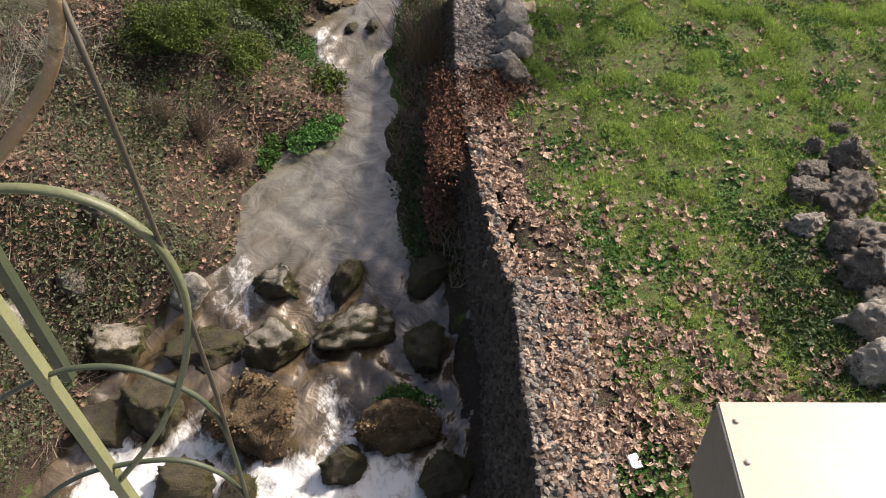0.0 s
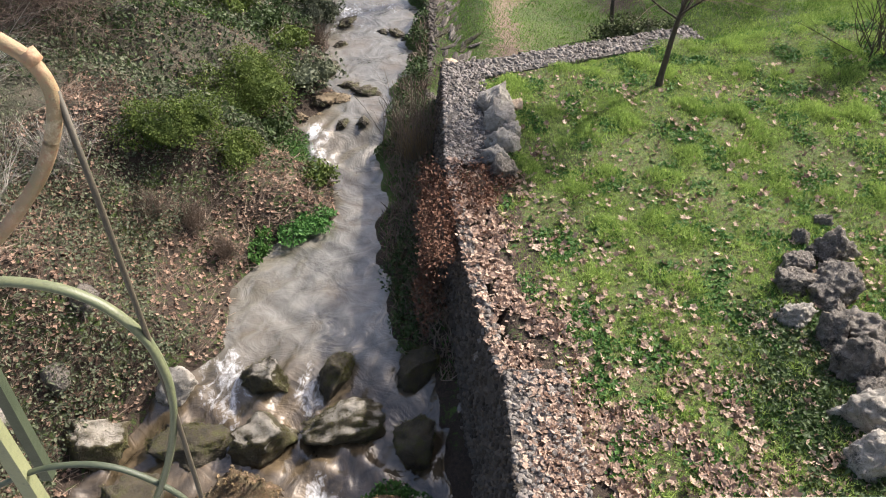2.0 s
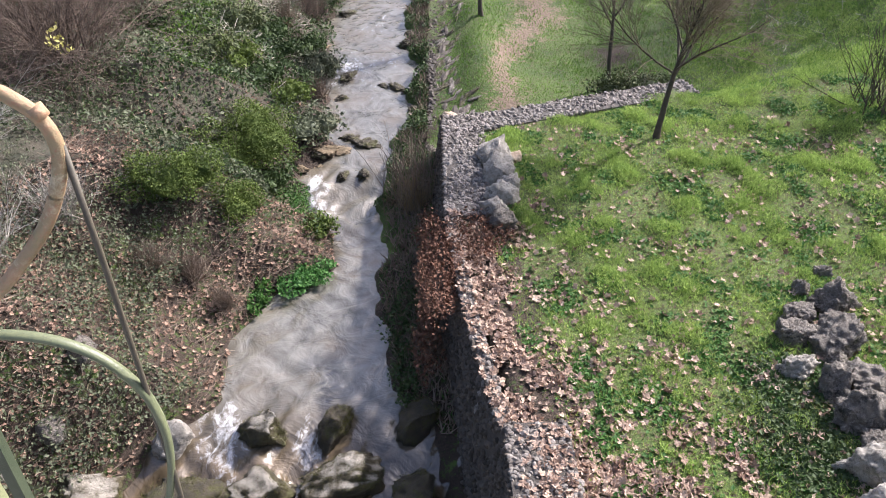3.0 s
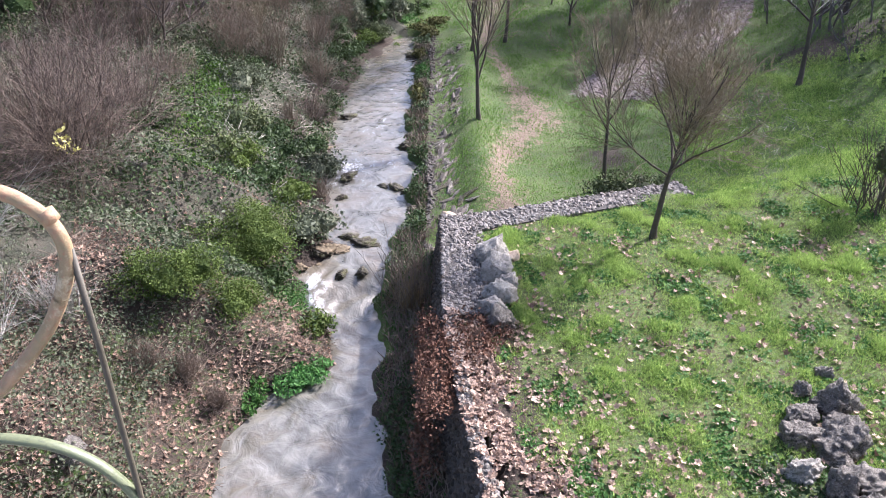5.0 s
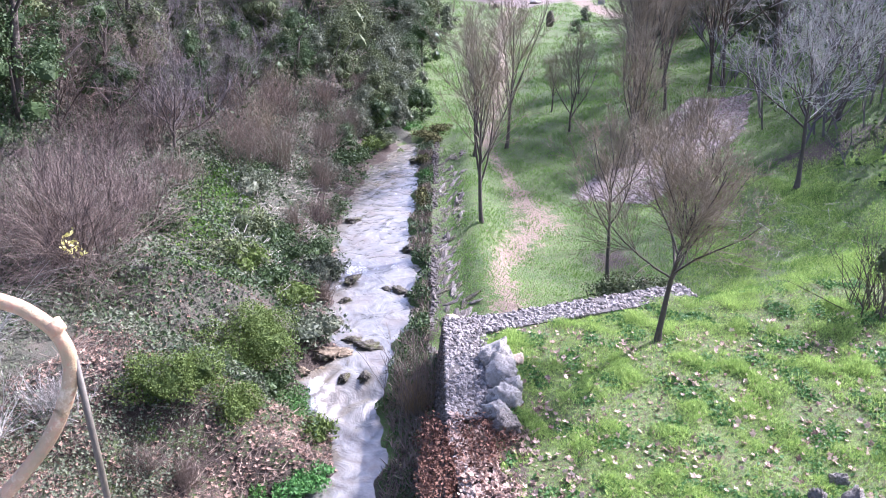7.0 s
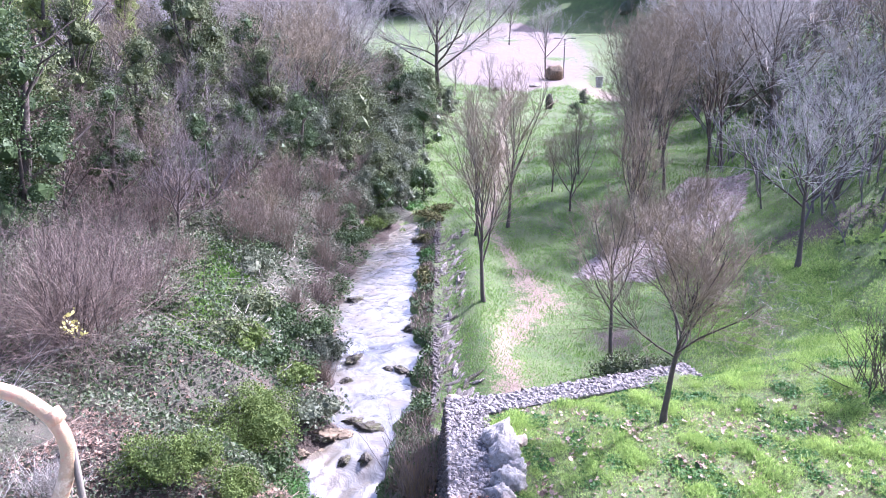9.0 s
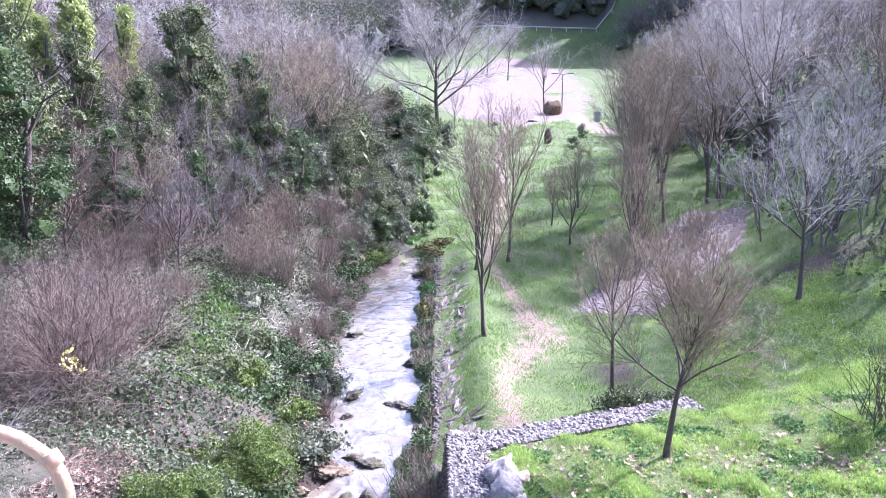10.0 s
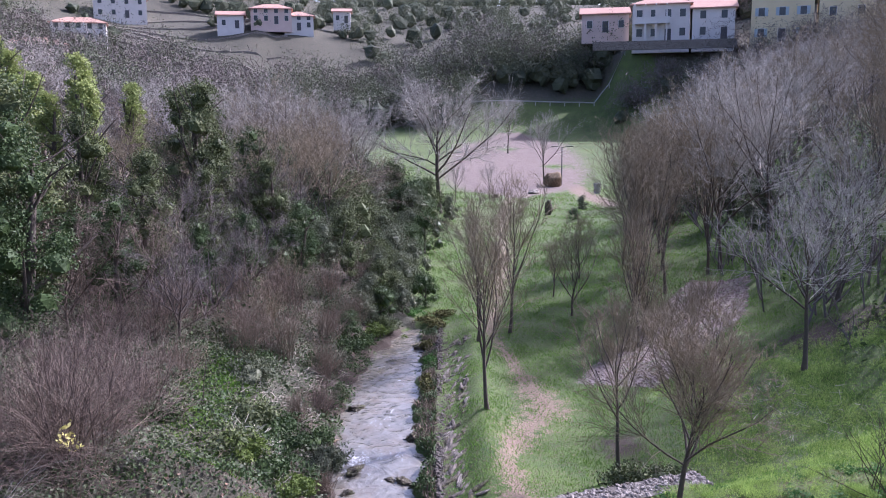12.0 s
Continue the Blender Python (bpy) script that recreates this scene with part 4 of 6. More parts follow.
# ---- plants ----
def blob_points(n, cx, cy, cz, rx, ry, rz, hollow=0.55, lump=0.35):
    d = rng.normal(0, 1, (n, 3))
    d /= np.linalg.norm(d, axis=1, keepdims=True)
    d[:, 2] = np.abs(d[:, 2]) * np.where(rng.uniform(0, 1, n) < 0.82, 1, -0.4)
    ph = rng.uniform(0, 6, 4)
    r = rng.uniform(hollow, 1.0, n) ** 0.6 * (1 + lump * np.sin(3 * d[:, 0] + ph[0]) * np.sin(4 * d[:, 1] + ph[1]) + 0.5 * lump * np.sin(7 * d[:, 2] + 6 * d[:, 0] + ph[2]))
    return np.stack([cx + rx * d[:, 0] * r, cy + ry * d[:, 1] * r, cz + rz * d[:, 2] * r], 1)


def cores(blobs, seed=3, sub=1, fill=0.6):
    """Dark uneven lumps that fill the inside of leaf clumps: (V, F) of triangles."""
    bm = bmesh.new()
    bmesh.ops.create_icosphere(bm, subdivisions=sub, radius=1.0)
    V0 = np.array([v.co[:] for v in bm.verts])
    F0 = np.array([[v.index for v in f.verts] for f in bm.faces])
    bm.free()
    b = np.array(blobs, dtype=float)
    wob = 1 + 0.22 * np.random.default_rng(seed).normal(0, 1, (len(b), len(V0), 1)).clip(-1.5, 1.5)
    V = V0[None] * wob * b[:, None, 3:6] * fill + b[:, None, 0:3]
    F = F0[None] + (np.arange(len(b)) * len(V0))[:, None, None]
    return V.reshape(-1, 3), F.reshape(-1, 3)


def leaf_mesh(name, pos, size, material, tilt=0.9, V0=LEAF_V, F0=LEAF_F, inner=None):
    n = len(pos)
    leaves = scatter(V0, F0, pos, turns(n, tilt), size * rng.uniform(0.6, 1.3, n))
    return mesh_of(name, *join([leaves, inner] if inner else [leaves]), material)


def stems_mesh(name, base, n, height, spread, radius, material, kids=4, up=0.12, wob=0.10):
    """Many thin stems that fan from a foot, with side twigs."""
    a, t = rng.uniform(0, 6.283, n), np.abs(rng.normal(0, spread, n))
    w = np.stack([np.cos(a) * np.sin(t), np.sin(a) * np.sin(t), np.cos(t)], 1)
    s = np.array(base) + np.stack([rng.normal(0, 0.12 * height, n), rng.normal(0, 0.12 * height, n), np.zeros(n)], 1)
    L_ = height * rng.uniform(0.6, 1.05, n)
    p, r = grow(s, w, L_, np.full(n, radius), 5, up * 0.3, wob)
    out = [tubes(p, r, 3)]
    if kids:
        s2, w2, l2, r2 = shoots(p, r, kids, 0.3, 0.42, 0.55, L_, 0.7)
        p2, q2 = grow(s2, w2, l2, r2, 4, up * 0.3, wob * 1.4)
        out.append(tubes(p2, q2, 3))
        if kids > 4:
            s3, w3, l3, r3 = shoots(p2, q2, 2, 0.3, 0.6, 0.6, l2, 0.8)
            p3, q3 = grow(s3, w3, l3, r3, 2, up * 0.3, 0.15)
            out.append(tubes(p3, q3, 3))
    V, F = join(out)
    return mesh_of(name, V, F, material)


def shrub(name, x, y, blobs, n, size, leafmat, label, cat="shrub", group="", stem=BARK, sink=0.1, bare=0, fill=0.5):
    """A leafy shrub: stems under clumps of separate leaves; blobs (dx, dy, dz, rx, ry, rz)."""
    z = gz(x, y) - sink
    ob = tagged(new(name), label, cat, group)
    ob.location = (x, y, z)
    hgt = max(b[2] + b[5] for b in blobs)
    child("brushwood", stems_mesh("brushwood", (0, 0, 0), 14 + bare, hgt * 0.9, 0.45, 0.005 + 0.004 * hgt, stem, 3), ob)
    w = np.array([b[3] * b[4] + b[3] * b[5] for b in blobs])
    pts = np.concatenate([blob_points(int(n * k), *b) for k, b in zip(w / w.sum(), blobs)])
    child("foliage", leaf_mesh("foliage", pts, size, leafmat, inner=cores(blobs, 5, 2, fill)), ob)
    return ob


G1 = "mossy green bushes on the bank"
shrub("bush", -5.15, 13.25, [(0, 0, 0.30, 0.85, 0.65, 0.55), (0.55, 0.35, 0.3, 0.55, 0.5, 0.5), (-0.5, 0.3, 0.25, 0.5, 0.5, 0.4)], 10500, 0.05, BUSHLEAF, "dense yellow-green bush on the stream bank", "bush", G1)
shrub("bush", -4.1, 13.75, [(0, 0, 0.22, 0.55, 0.5, 0.55), (0.2, 0.25, 0.2, 0.4, 0.4, 0.4)], 5200, 0.05, BUSHLEAF, "small round yellow-green bush near the water", "bush", G1)
shrub("bush", -4.5, 15.6, [(0, 0, 0.3, 0.8, 0.7, 0.55), (0.6, 0.6, 0.4, 0.8, 0.7, 0.75), (-0.8, 0.6, 0.5, 0.7, 0.6, 0.5), (0.3, 1.3, 0.5, 0.8, 0.6, 0.6)], 14000, 0.055, BUSHLEAF, "broad yellow-green bush above the cascade", "bush", G1)
shrub("bush", -3.3, 15.6, [(0, 0, 0.1, 0.45, 0.7, 0.22)], 1400, 0.07, HERB, "low green herbs at the water's edge", "bush", G1)
shrub("cress_clump", -2.75, 13.05, [(0, 0, 0.05, 0.50, 0.52, 0.16), (0.25, 0.4, 0.04, 0.32, 0.35, 0.13)], 2600, 0.085, CRESS, "bright green watercress clump at the water's edge", "plant", sink=0.02)
shrub("cress_clump", -3.45, 12.4, [(0, 0, 0.05, 0.2, 0.5, 0.3)], 600, 0.09, HERB, "green reeds at the water's edge", "plant", sink=0.02)
shrub("cress_clump", -2.55, 14.6, [(0, 0, 0.08, 0.38, 0.42, 0.28)], 900, 0.08, BUSHLEAF, "yellow-green clump at the water's edge", "plant", sink=0.02)
shrub("weed_clump", -0.62, 6.95, [(0, 0, 0.62, 0.42, 0.26, 0.12)], 700, 0.075, HERB, "green weeds growing on a boulder", "plant", sink=-0.15)
shrub("ivy_mat", -0.62, 11.6, [(0, 0, 0.1, 0.34, 1.1, 0.18), (0.1, -1.6, 0.1, 0.28, 0.6, 0.16)], 1800, 0.07, IVY, "dark green weeds on the strip under the wall", "plant", sink=0.02, fill=0.2)
for dx, dy, dz, rx, ry, rz, n in ((0.05, 11.2, 2.25, 0.45, 1.4, 0.32, 2600), (-0.2, 10.6, 1.3, 0.24, 1.1, 0.55, 1100), (0.75, 12.0, 2.4, 0.55, 0.7, 0.2, 900), (-0.2, 13.1, 1.5, 0.25, 0.8, 0.6, 900)):
    ob = tagged(new("brown_shrub"), "dry brown-leaved shrub overhanging the gabion wall", "shrub", "brown shrubs on the wall")
    ob.location = (dx, dy, gz(dx, dy))
    z_ = dz - gz(dx, dy)
    child("brushwood", stems_mesh("brushwood", (0, 0, 0), 30, max(0.4, z_ + 0.3), 0.5, 0.008, TWIG_RED, 4), ob)
    child("foliage", leaf_mesh("foliage", blob_points(n, 0, 0, z_, rx, ry, rz, 0.3), 0.065, BROWNLEAF), ob)
ob = tagged(new("willow_shoots"), "bare tan willow shoots beside the stream wall", "shrub")
ob.location = (-0.55, 15.4, gz(-0.55, 15.4) - 0.05)
child("brushwood", stems_mesh("brushwood", (0, 0, 0), 70, 1.9, 0.28, 0.008, TWIG_RED, 3), ob)
child("dry_grass", stems_mesh("dry_grass", (0, 0, 0), 240, 0.85, 0.5, 0.006, mat("straw", (0.22, 0.16, 0.08), (0.38, 0.29, 0.16), 0.9, 3, 0, island=True), 0), ob, "tuft of straw-coloured dry grass")

G2 = "brown bare shrubs on the bank"
for i, (x, y, h, n, m_) in enumerate([(-4.6, 12.2, 0.6, 130, TWIG_RED), (-5.2, 12.0, 0.6, 90, TWIG_RED), (-4.0, 11.9, 0.5, 110, TWIG_RED), (-6.6, 12.2, 1.1, 80, TWIG_GREY), (-7.4, 10.8, 1.6, 90, TWIG_GREY), (-7.8, 9.2, 1.4, 70, TWIG_GREY),
                                       (-3.2, 20.3, 0.7, 80, TWIG_RED), (-4.4, 23.6, 1.0, 90, TWIG_RED), (-4.0, 25.6, 1.2, 90, SHRUB_TWIG), (-4.2, 28.0, 1.4, 110, TWIG_RED), (-5.6, 27.5, 2.0, 130, TWIG_RED), (-6.6, 26.0, 2.0, 120, TWIG_RED), (-4.6, 31.0, 1.7, 120, TWIG_RED), (-6.0, 31.5, 2.3, 120, SHRUB_TWIG), (-3.9, 33.5, 1.5, 110, TWIG_RED)]):
    ob = tagged(new("bare_shrub"), "bare brown twiggy shrub on the stream bank", "shrub", G2)
    ob.location = (x, y, gz(x, y) - 0.05)
    child("brushwood", stems_mesh("brushwood", (0, 0, 0), n, h, 0.55, 0.007, m_, 5), ob)
# the large bare shrubs at the edge of the wood
for x, y, h, n, m_, sp in ((-8.3, 17.0, 3.0, 320, SHRUB_TWIG, 1.0), (-9.8, 15.4, 3.2, 190, SHRUB_TWIG, 0.95), (-9.0, 12.6, 2.6, 110, TWIG_GREY, 0.6), (-7.8, 19.6, 2.3, 170, SHRUB_TWIG, 0.8)):
    ob = tagged(new("large_bare_shrub"), "large domed leafless shrub with reddish-brown twigs", "shrub", "large bare shrubs")
    ob.location = (x, y, gz(x, y) - 0.1)
    child("scaffold", stems_mesh("scaffold", (0, 0, 0), 26, h * 0.85, sp * 0.85, 0.018, BARK, 3, 0.0, 0.15), ob, "dark main limbs")
    child("brushwood", stems_mesh("brushwood", (0, 0, 0), n, h, sp, 0.008, m_, 8, 0.0, 0.2), ob)


def sow(n, x0, x1, y0, y1, keep):
    """n places within a stretch of the plan where keep(x, y), a chance, allows."""
    xs, ys = [], []
    got = 0
    while got < n:
        x, y = rng.uniform(x0, x1, n * 2), rng.uniform(y0, y1, n * 2)
        ok = rng.uniform(0, 1, n * 2) < keep(x, y)
        xs.append(x[ok])
        ys.append(y[ok])
        got += int(ok.sum())
    x, y = np.concatenate(xs)[:n], np.concatenate(ys)[:n]
    return np.stack([x, y, ground_z(x, y)], 1)


def patchy(x, y, s, k=0.0):
    return np.clip(0.5 + k + 0.5 * np.sin(s * x + 1.7 * np.sin(0.6 * s * y)) * np.sin(0.8 * s * y + 1.3 * np.sin(0.7 * s * x)), 0, 1)


def ground_stuff(name, pos, size, material, label, cat, V0, F0, tilt, lift=0.0):
    n = len(pos)
    pos = pos + np.array([0, 0, lift])
    me = mesh_of(name, *scatter(V0, F0, pos, turns(n, tilt), size * rng.uniform(0.5, 1.45, n)), material)
    tagged(new(name, me), label, cat, kind="stuff")


def heaped(pos, height):
    """The same places, heaped up into low mounds."""
    x, y = pos[:, 0], pos[:, 1]
    pos = pos.copy()
    pos[:, 2] += height * patchy(x, y, 1.6) * rng.uniform(0.2, 1.0, len(pos))
    return pos


def on_lawn(x, y):
    return (x > wall_x(y) + 0.75) & (y < cross_y(np.minimum(x, 7)) - 0.8)


def lush(x, y):
    c = covers(x, y)
    return np.clip(1.15 - c["litter"] - c["path"] * 1.2 - c["gravel"] * 2 - c["rubble"] * 2 - c["wood"], 0.0, 1)


def mottle(x, y, s):
    """Uneven patches, 0 to 1, about 3 / s metres across."""
    v = 0.0
    for i, (a, k) in enumerate(((0.3, 1.0), (1.4, 1.3), (2.3, 0.8), (0.9, 1.9), (2.9, 2.4))):
        v = v + np.sin(s * k * (x * math.cos(a) + y * math.sin(a)) + 2.1 * i + 1.4 * np.sin(0.7 * s * (x * math.sin(a) - y * math.cos(a)) + i))
    return np.clip(0.5 + v / 4.5, 0, 1)


lawn_pos = sow(165000, 0.9, 13, 4, 19.5, lambda x, y: on_lawn(x, y) * lush(x, y) * np.clip(mottle(x, y, 2.2) * 1.5 - 0.2, 0.12, 1) * np.clip(0.10 + 0.10 * (y - 4), 0.10, 1))
rise = mottle(lawn_pos[:, 0], lawn_pos[:, 1], 3.4)
lawn_pos[:, 2] += 0.10 * rise ** 2 * rng.uniform(0, 1, len(lawn_pos))
ground_stuff("lawn_grass", lawn_pos, 0.035 + 0.05 * rise ** 2, GRASS, "bright green winter grass with mossy tufts on the lawn", "grass", TUFT_V, TUFT_F, 0.3)
seat = sow(1300, 0.9, 13, 4, 19, lambda x, y: on_lawn(x, y) * lush(x, y) * mottle(x, y, 1.3))
tuft_pos = np.repeat(seat, 22, 0)
tuft_pos[:, :2] += rng.normal(0, 0.085, (len(tuft_pos), 2)) * np.repeat(rng.uniform(0.6, 1.5, len(seat)), 22)[:, None]
ground_stuff("grass_clumps", tuft_pos, np.repeat(rng.uniform(0.05, 0.11, len(seat)), 22), GRASS, "taller clumps of bright grass on the lawn", "grass", TUFT_V, TUFT_F, 0.45)
ground_stuff("meadow_grass", sow(115000, -1, 18, 17.5, 62, lambda x, y: ~on_lawn(x, y) * lush(x, y) * (0.15 + 0.85 * mottle(x, y, 1.7)) * np.clip(1.3 - y / 60, 0, 1) * (x > np.where(y < 37, -0.15, -3))), 0.075, MEADOW, "green grass on the lower terrace and slope", "grass", TUFT_V, TUFT_F, 0.25)
ground_stuff("slope_grass", sow(48000, 6.2, 16, 14.5, 29, lambda x, y: ~on_lawn(x, y) * lush(x, y) * np.clip(mottle(x, y, 1.8) * 1.5 - 0.1, 0.1, 1) * np.clip((x - 6.2) / 2, 0, 1)), 0.075, GRASS, "bright green grass on the slope beside the lawn", "grass", TUFT_V, TUFT_F, 0.3)
ground_stuff("far_meadow_grass", sow(50000, -9, 34, 38, 112, lambda x, y: lush(x, y) * (x > left_edge(y) + 0.5) * np.clip(0.1 + mottle(x, y, 0.9), 0, 1)), 0.15, MEADOW, "green grass on the slope below the park", "grass", TUFT_V, TUFT_F, 0.25)
ground_stuff("lawn_ivy", sow(3400, 3.6, 6.2, 4.8, 9.6, lambda x, y: np.clip(1.25 - np.hypot((x - 4.9) / 0.9, (y - 7.0) / 1.9), 0, 1)), 0.085, IVY, "dark ivy patch beside the lawn rocks", "ivy", LEAF_V, LEAF_F, 0.6, 0.05)
ground_stuff("lawn_weeds", sow(26000, 0.9, 10, 4, 18.5, lambda x, y: on_lawn(x, y) * np.clip(mottle(x, y, 3.0) * 2.4 - 1.35 + 0.3 * (y < 10), 0.03, 1)), 0.075, HERB, "dark green clover and weed patches in the lawn", "weeds", LEAF_V, LEAF_F, 0.5, 0.03)


straw_thatch = mat("dead_grass", (0.13, 0.10, 0.05), (0.36, 0.29, 0.16), 0.9, 3, 0.0, island=True)
ground_stuff("lawn_thatch", sow(12000, 0.9, 12, 4, 18.5, lambda x, y: on_lawn(x, y) * np.clip(1.0 - mottle(x, y, 2.2) + 0.25 * (y < 9), 0.05, 1)), 0.06, straw_thatch, "dead straw-coloured grass between the green tufts", "grass", TUFT_V, TUFT_F, 0.6)


def leafy(x, y):
    near_wall = np.exp(-np.maximum(0, x - wall_x(y) - 0.55) / 0.5) * (y < 13.2)
    low = np.exp(-((y - 4.9) / 2.3) ** 2) * np.exp(-np.maximum(0, x - 3.5) / 3)
    m_ = mottle(x, y, 3.6)
    return (x > wall_x(y) + 0.02) * (y < 16.5) * np.clip((0.95 * near_wall + 0.7 * low) * np.clip(2.4 * m_ - 0.65, 0.04, 1.4) + 0.022 + 0.2 * np.clip(mottle(x, y, 2.1) - 0.62, 0, 1), 0, 1)


FLAT_V = PLANE_V * np.array([0.9, 1.1, 0.35]) + np.array([[0, 0, 0.12 * math.sin(2.2 * i)] for i in range(11)]) * 0.5
ground_stuff("fallen_leaves", sow(3300, 0.3, 9, 4, 16.5, leafy), 0.125, DEADLEAF, "curled tan plane-tree leaves strewn over the lawn", "leaves", PLANE_V, PLANE_F, 0.6, 0.05)
ground_stuff("flat_fallen_leaves", sow(5400, 0.3, 9, 4, 16.5, leafy), 0.115, DEADLEAF, "flattened tan plane-tree leaves on the lawn", "leaves", FLAT_V, PLANE_F, 0.35, 0.03)
wall_top = sow(420, 0.2, 3.2, 4.2, 7.45, lambda x, y: (x > wall_x(y) + 0.05) & (x < wall_x(y) + 0.82) & (rng.uniform(0, 1, np.shape(x)) < np.clip((x - wall_x(y)) * 1.5, 0.1, 1)))
wall_top[:, 2] = 2.60
edge = sow(300, 0.0, 1.2, 7.5, 12.9, lambda x, y: (x > wall_x(y) - 0.03) & (x < wall_x(y) + 0.28) & (rng.uniform(0, 1, np.shape(x)) < 0.35 + 0.65 * mottle(x, y, 3.0)))
edge[:, 2] = 2.43
ground_stuff("wall_leaves", np.concatenate([wall_top, edge]), 0.115, DEADLEAF, "curled tan leaves lying on the gabion wall", "leaves", FLAT_V, PLANE_F, 0.4)


def bank(x, y):
    dl = left_edge(y) - x
    return np.where((dl > 0.05) & (dl < 5.0), 1.0, 0) * np.where(y > 15, 0.08, 1) * patchy(x, y, 1.3, 0.15)


ground_stuff("bank_leaves", sow(9500, -10, -2, 6.5, 22, bank), 0.09, BANKLEAF, "dry brown leaves littering the stream bank", "leaves", PLANE_V, PLANE_F, 0.45, 0.03)


def ivy_at(x, y):
    dl = left_edge(y) - x
    return np.where((dl > np.where(y > 24, -0.15, 0.3)) & (dl < 9), np.clip(patchy(x, y, 0.9) * 1.6 - 0.35 + 0.3 * (dl > 2), 0, 1), 0)


ground_stuff("bank_brambles", heaped(sow(60000, -13, -3, 5, 15.5, lambda x, y: np.clip(ivy_at(x, y) + 0.5 * (y < 9.5) * ((left_edge(y) - x) > 0.15), 0, 1) * ((left_edge(y) - x) > np.where(y < 10, 0.2, 1.2))), 0.45), 0.062, IVY_GREY, "grey-green brambles and ivy over the stream bank", "ivy", LEAF_V, LEAF_F, 0.7, 0.12)
ground_stuff("bank_ivy", heaped(sow(46000, -14, -2.5, 14, 37, ivy_at), 0.5), 0.095, IVY, "dark green ivy and brambles over the stream bank", "ivy", LEAF_V, LEAF_F, 0.7, 0.12)
ground_stuff("ridge_grass", heaped(sow(5000, -9, -4, 18, 27, lambda x, y: np.clip(1.2 - np.abs(left_edge(y) - x - 3.2) / 0.9, 0, 1)), 0.1), 0.16, MEADOW, "green grass along the crest of the bank", "grass", TUFT_V, TUFT_F, 0.3)
ground_stuff("bank_scrub", heaped(sow(22000, -13, -2.5, 14, 37, lambda x, y: ivy_at(x + 1.3, y + 0.7)), 0.6), 0.095, IVY_GREY, "greyish brambles over the stream bank", "brambles", LEAF_V, LEAF_F, 0.7, 0.15)
STICK_V = np.array([(-0.012, -0.5, 0), (0.012, -0.5, 0.0), (0, -0.5, 0.02), (0.03, 0.5, 0.05)])
STICK_F = np.array([(0, 1, 3), (1, 2, 3), (2, 0, 3)])
ground_stuff("dead_twigs", sow(4200, -9, -2.2, 6, 22, bank), 0.45, TWIG_RED, "dead twigs lying on the stream bank", "twigs", STICK_V, STICK_F, 0.35, 0.07)
ground_stuff("strip_weeds", sow(2600, -1.6, 0.3, 9, 36, lambda x, y: (x > right_edge(y)) * (x < wall_x(y) - 0.1) * patchy(x, y, 1.7)), 0.12, HERB, "green weeds along the foot of the stream wall", "weeds", TUFT_V, TUFT_F, 0.4, 0.0)
# Dark leaves among the weeds, added to stand in for the wall's shadow.
ground_stuff("strip_ivy", heaped(sow(4400, -1.6, 0.3, 15.5, 37, lambda x, y: (x > right_edge(y) - 0.15) * (x < wall_x(y) - 0.02) * np.clip(mottle(x, y, 2.6) * 2 - 0.7, 0, 1)), 0.2), 0.085, IVY, "ivy and weeds below the stream wall, dark for its shade", "ivy", LEAF_V, LEAF_F, 0.8, 0.08)
ground_stuff("strip_dry_grass", sow(3500, -1.6, 0.3, 9, 36, lambda x, y: (x > right_edge(y)) * (x < wall_x(y) - 0.05)), 0.2, TWIG_RED, "brown dead stems along the foot of the stream wall", "grass", TUFT_V, TUFT_F, 0.4, 0.0)

# small single things on the ground
paper = tagged(new("paper_scrap"), "crumpled white paper scrap lying among the leaves", "litter")
bm = bmesh.new()
bmesh.ops.create_grid(bm, x_segments=5, y_segments=6, size=0.5)
for v in bm.verts:
    v.co = Vector((v.co.x * 0.13, v.co.y * 0.17, 0.02 + 0.035 * noise.noise(Vector((v.co.x * 5, v.co.y * 5, 3)))))
bmesh.ops.solidify(bm, geom=bm.faces[:], thickness=0.003)
paper.matrix_world = pose(2.08, 4.74, gz(2.08, 4.74) + 0.03, 8, 5, 20)
child("sheet", bm_mesh("sheet", bm, mat("white_paper", (0.7, 0.7, 0.7), (0.8, 0.8, 0.79), 0.7, 8, 0.0), True), paper)
pale_straw = mat("bleached_stems", (0.42, 0.38, 0.30), (0.62, 0.57, 0.47), 0.9, 3, 0.0, island=True)
ground_stuff("bleached_stems", sow(130, 7.5, 13, 20, 27, lambda x, y: np.clip(1.2 - np.hypot((x - 10) / 2.6, (y - 23.5) / 2.6), 0, 1)), 0.45, pale_straw, "bleached dead stems lying on the grass slope", "twigs", STICK_V, STICK_F, 0.35, 0.12)
ground_stuff("bank_reeds", sow(900, -7, -3.4, 19, 30, lambda x, y: np.clip(1.3 - np.abs(left_edge(y) - x - 1.6) / 1.4, 0, 1) * patchy(x, y, 1.2)), 0.55, pale_straw, "pale dead stems on the stream bank", "twigs", STICK_V, STICK_F, 0.5, 0.15)

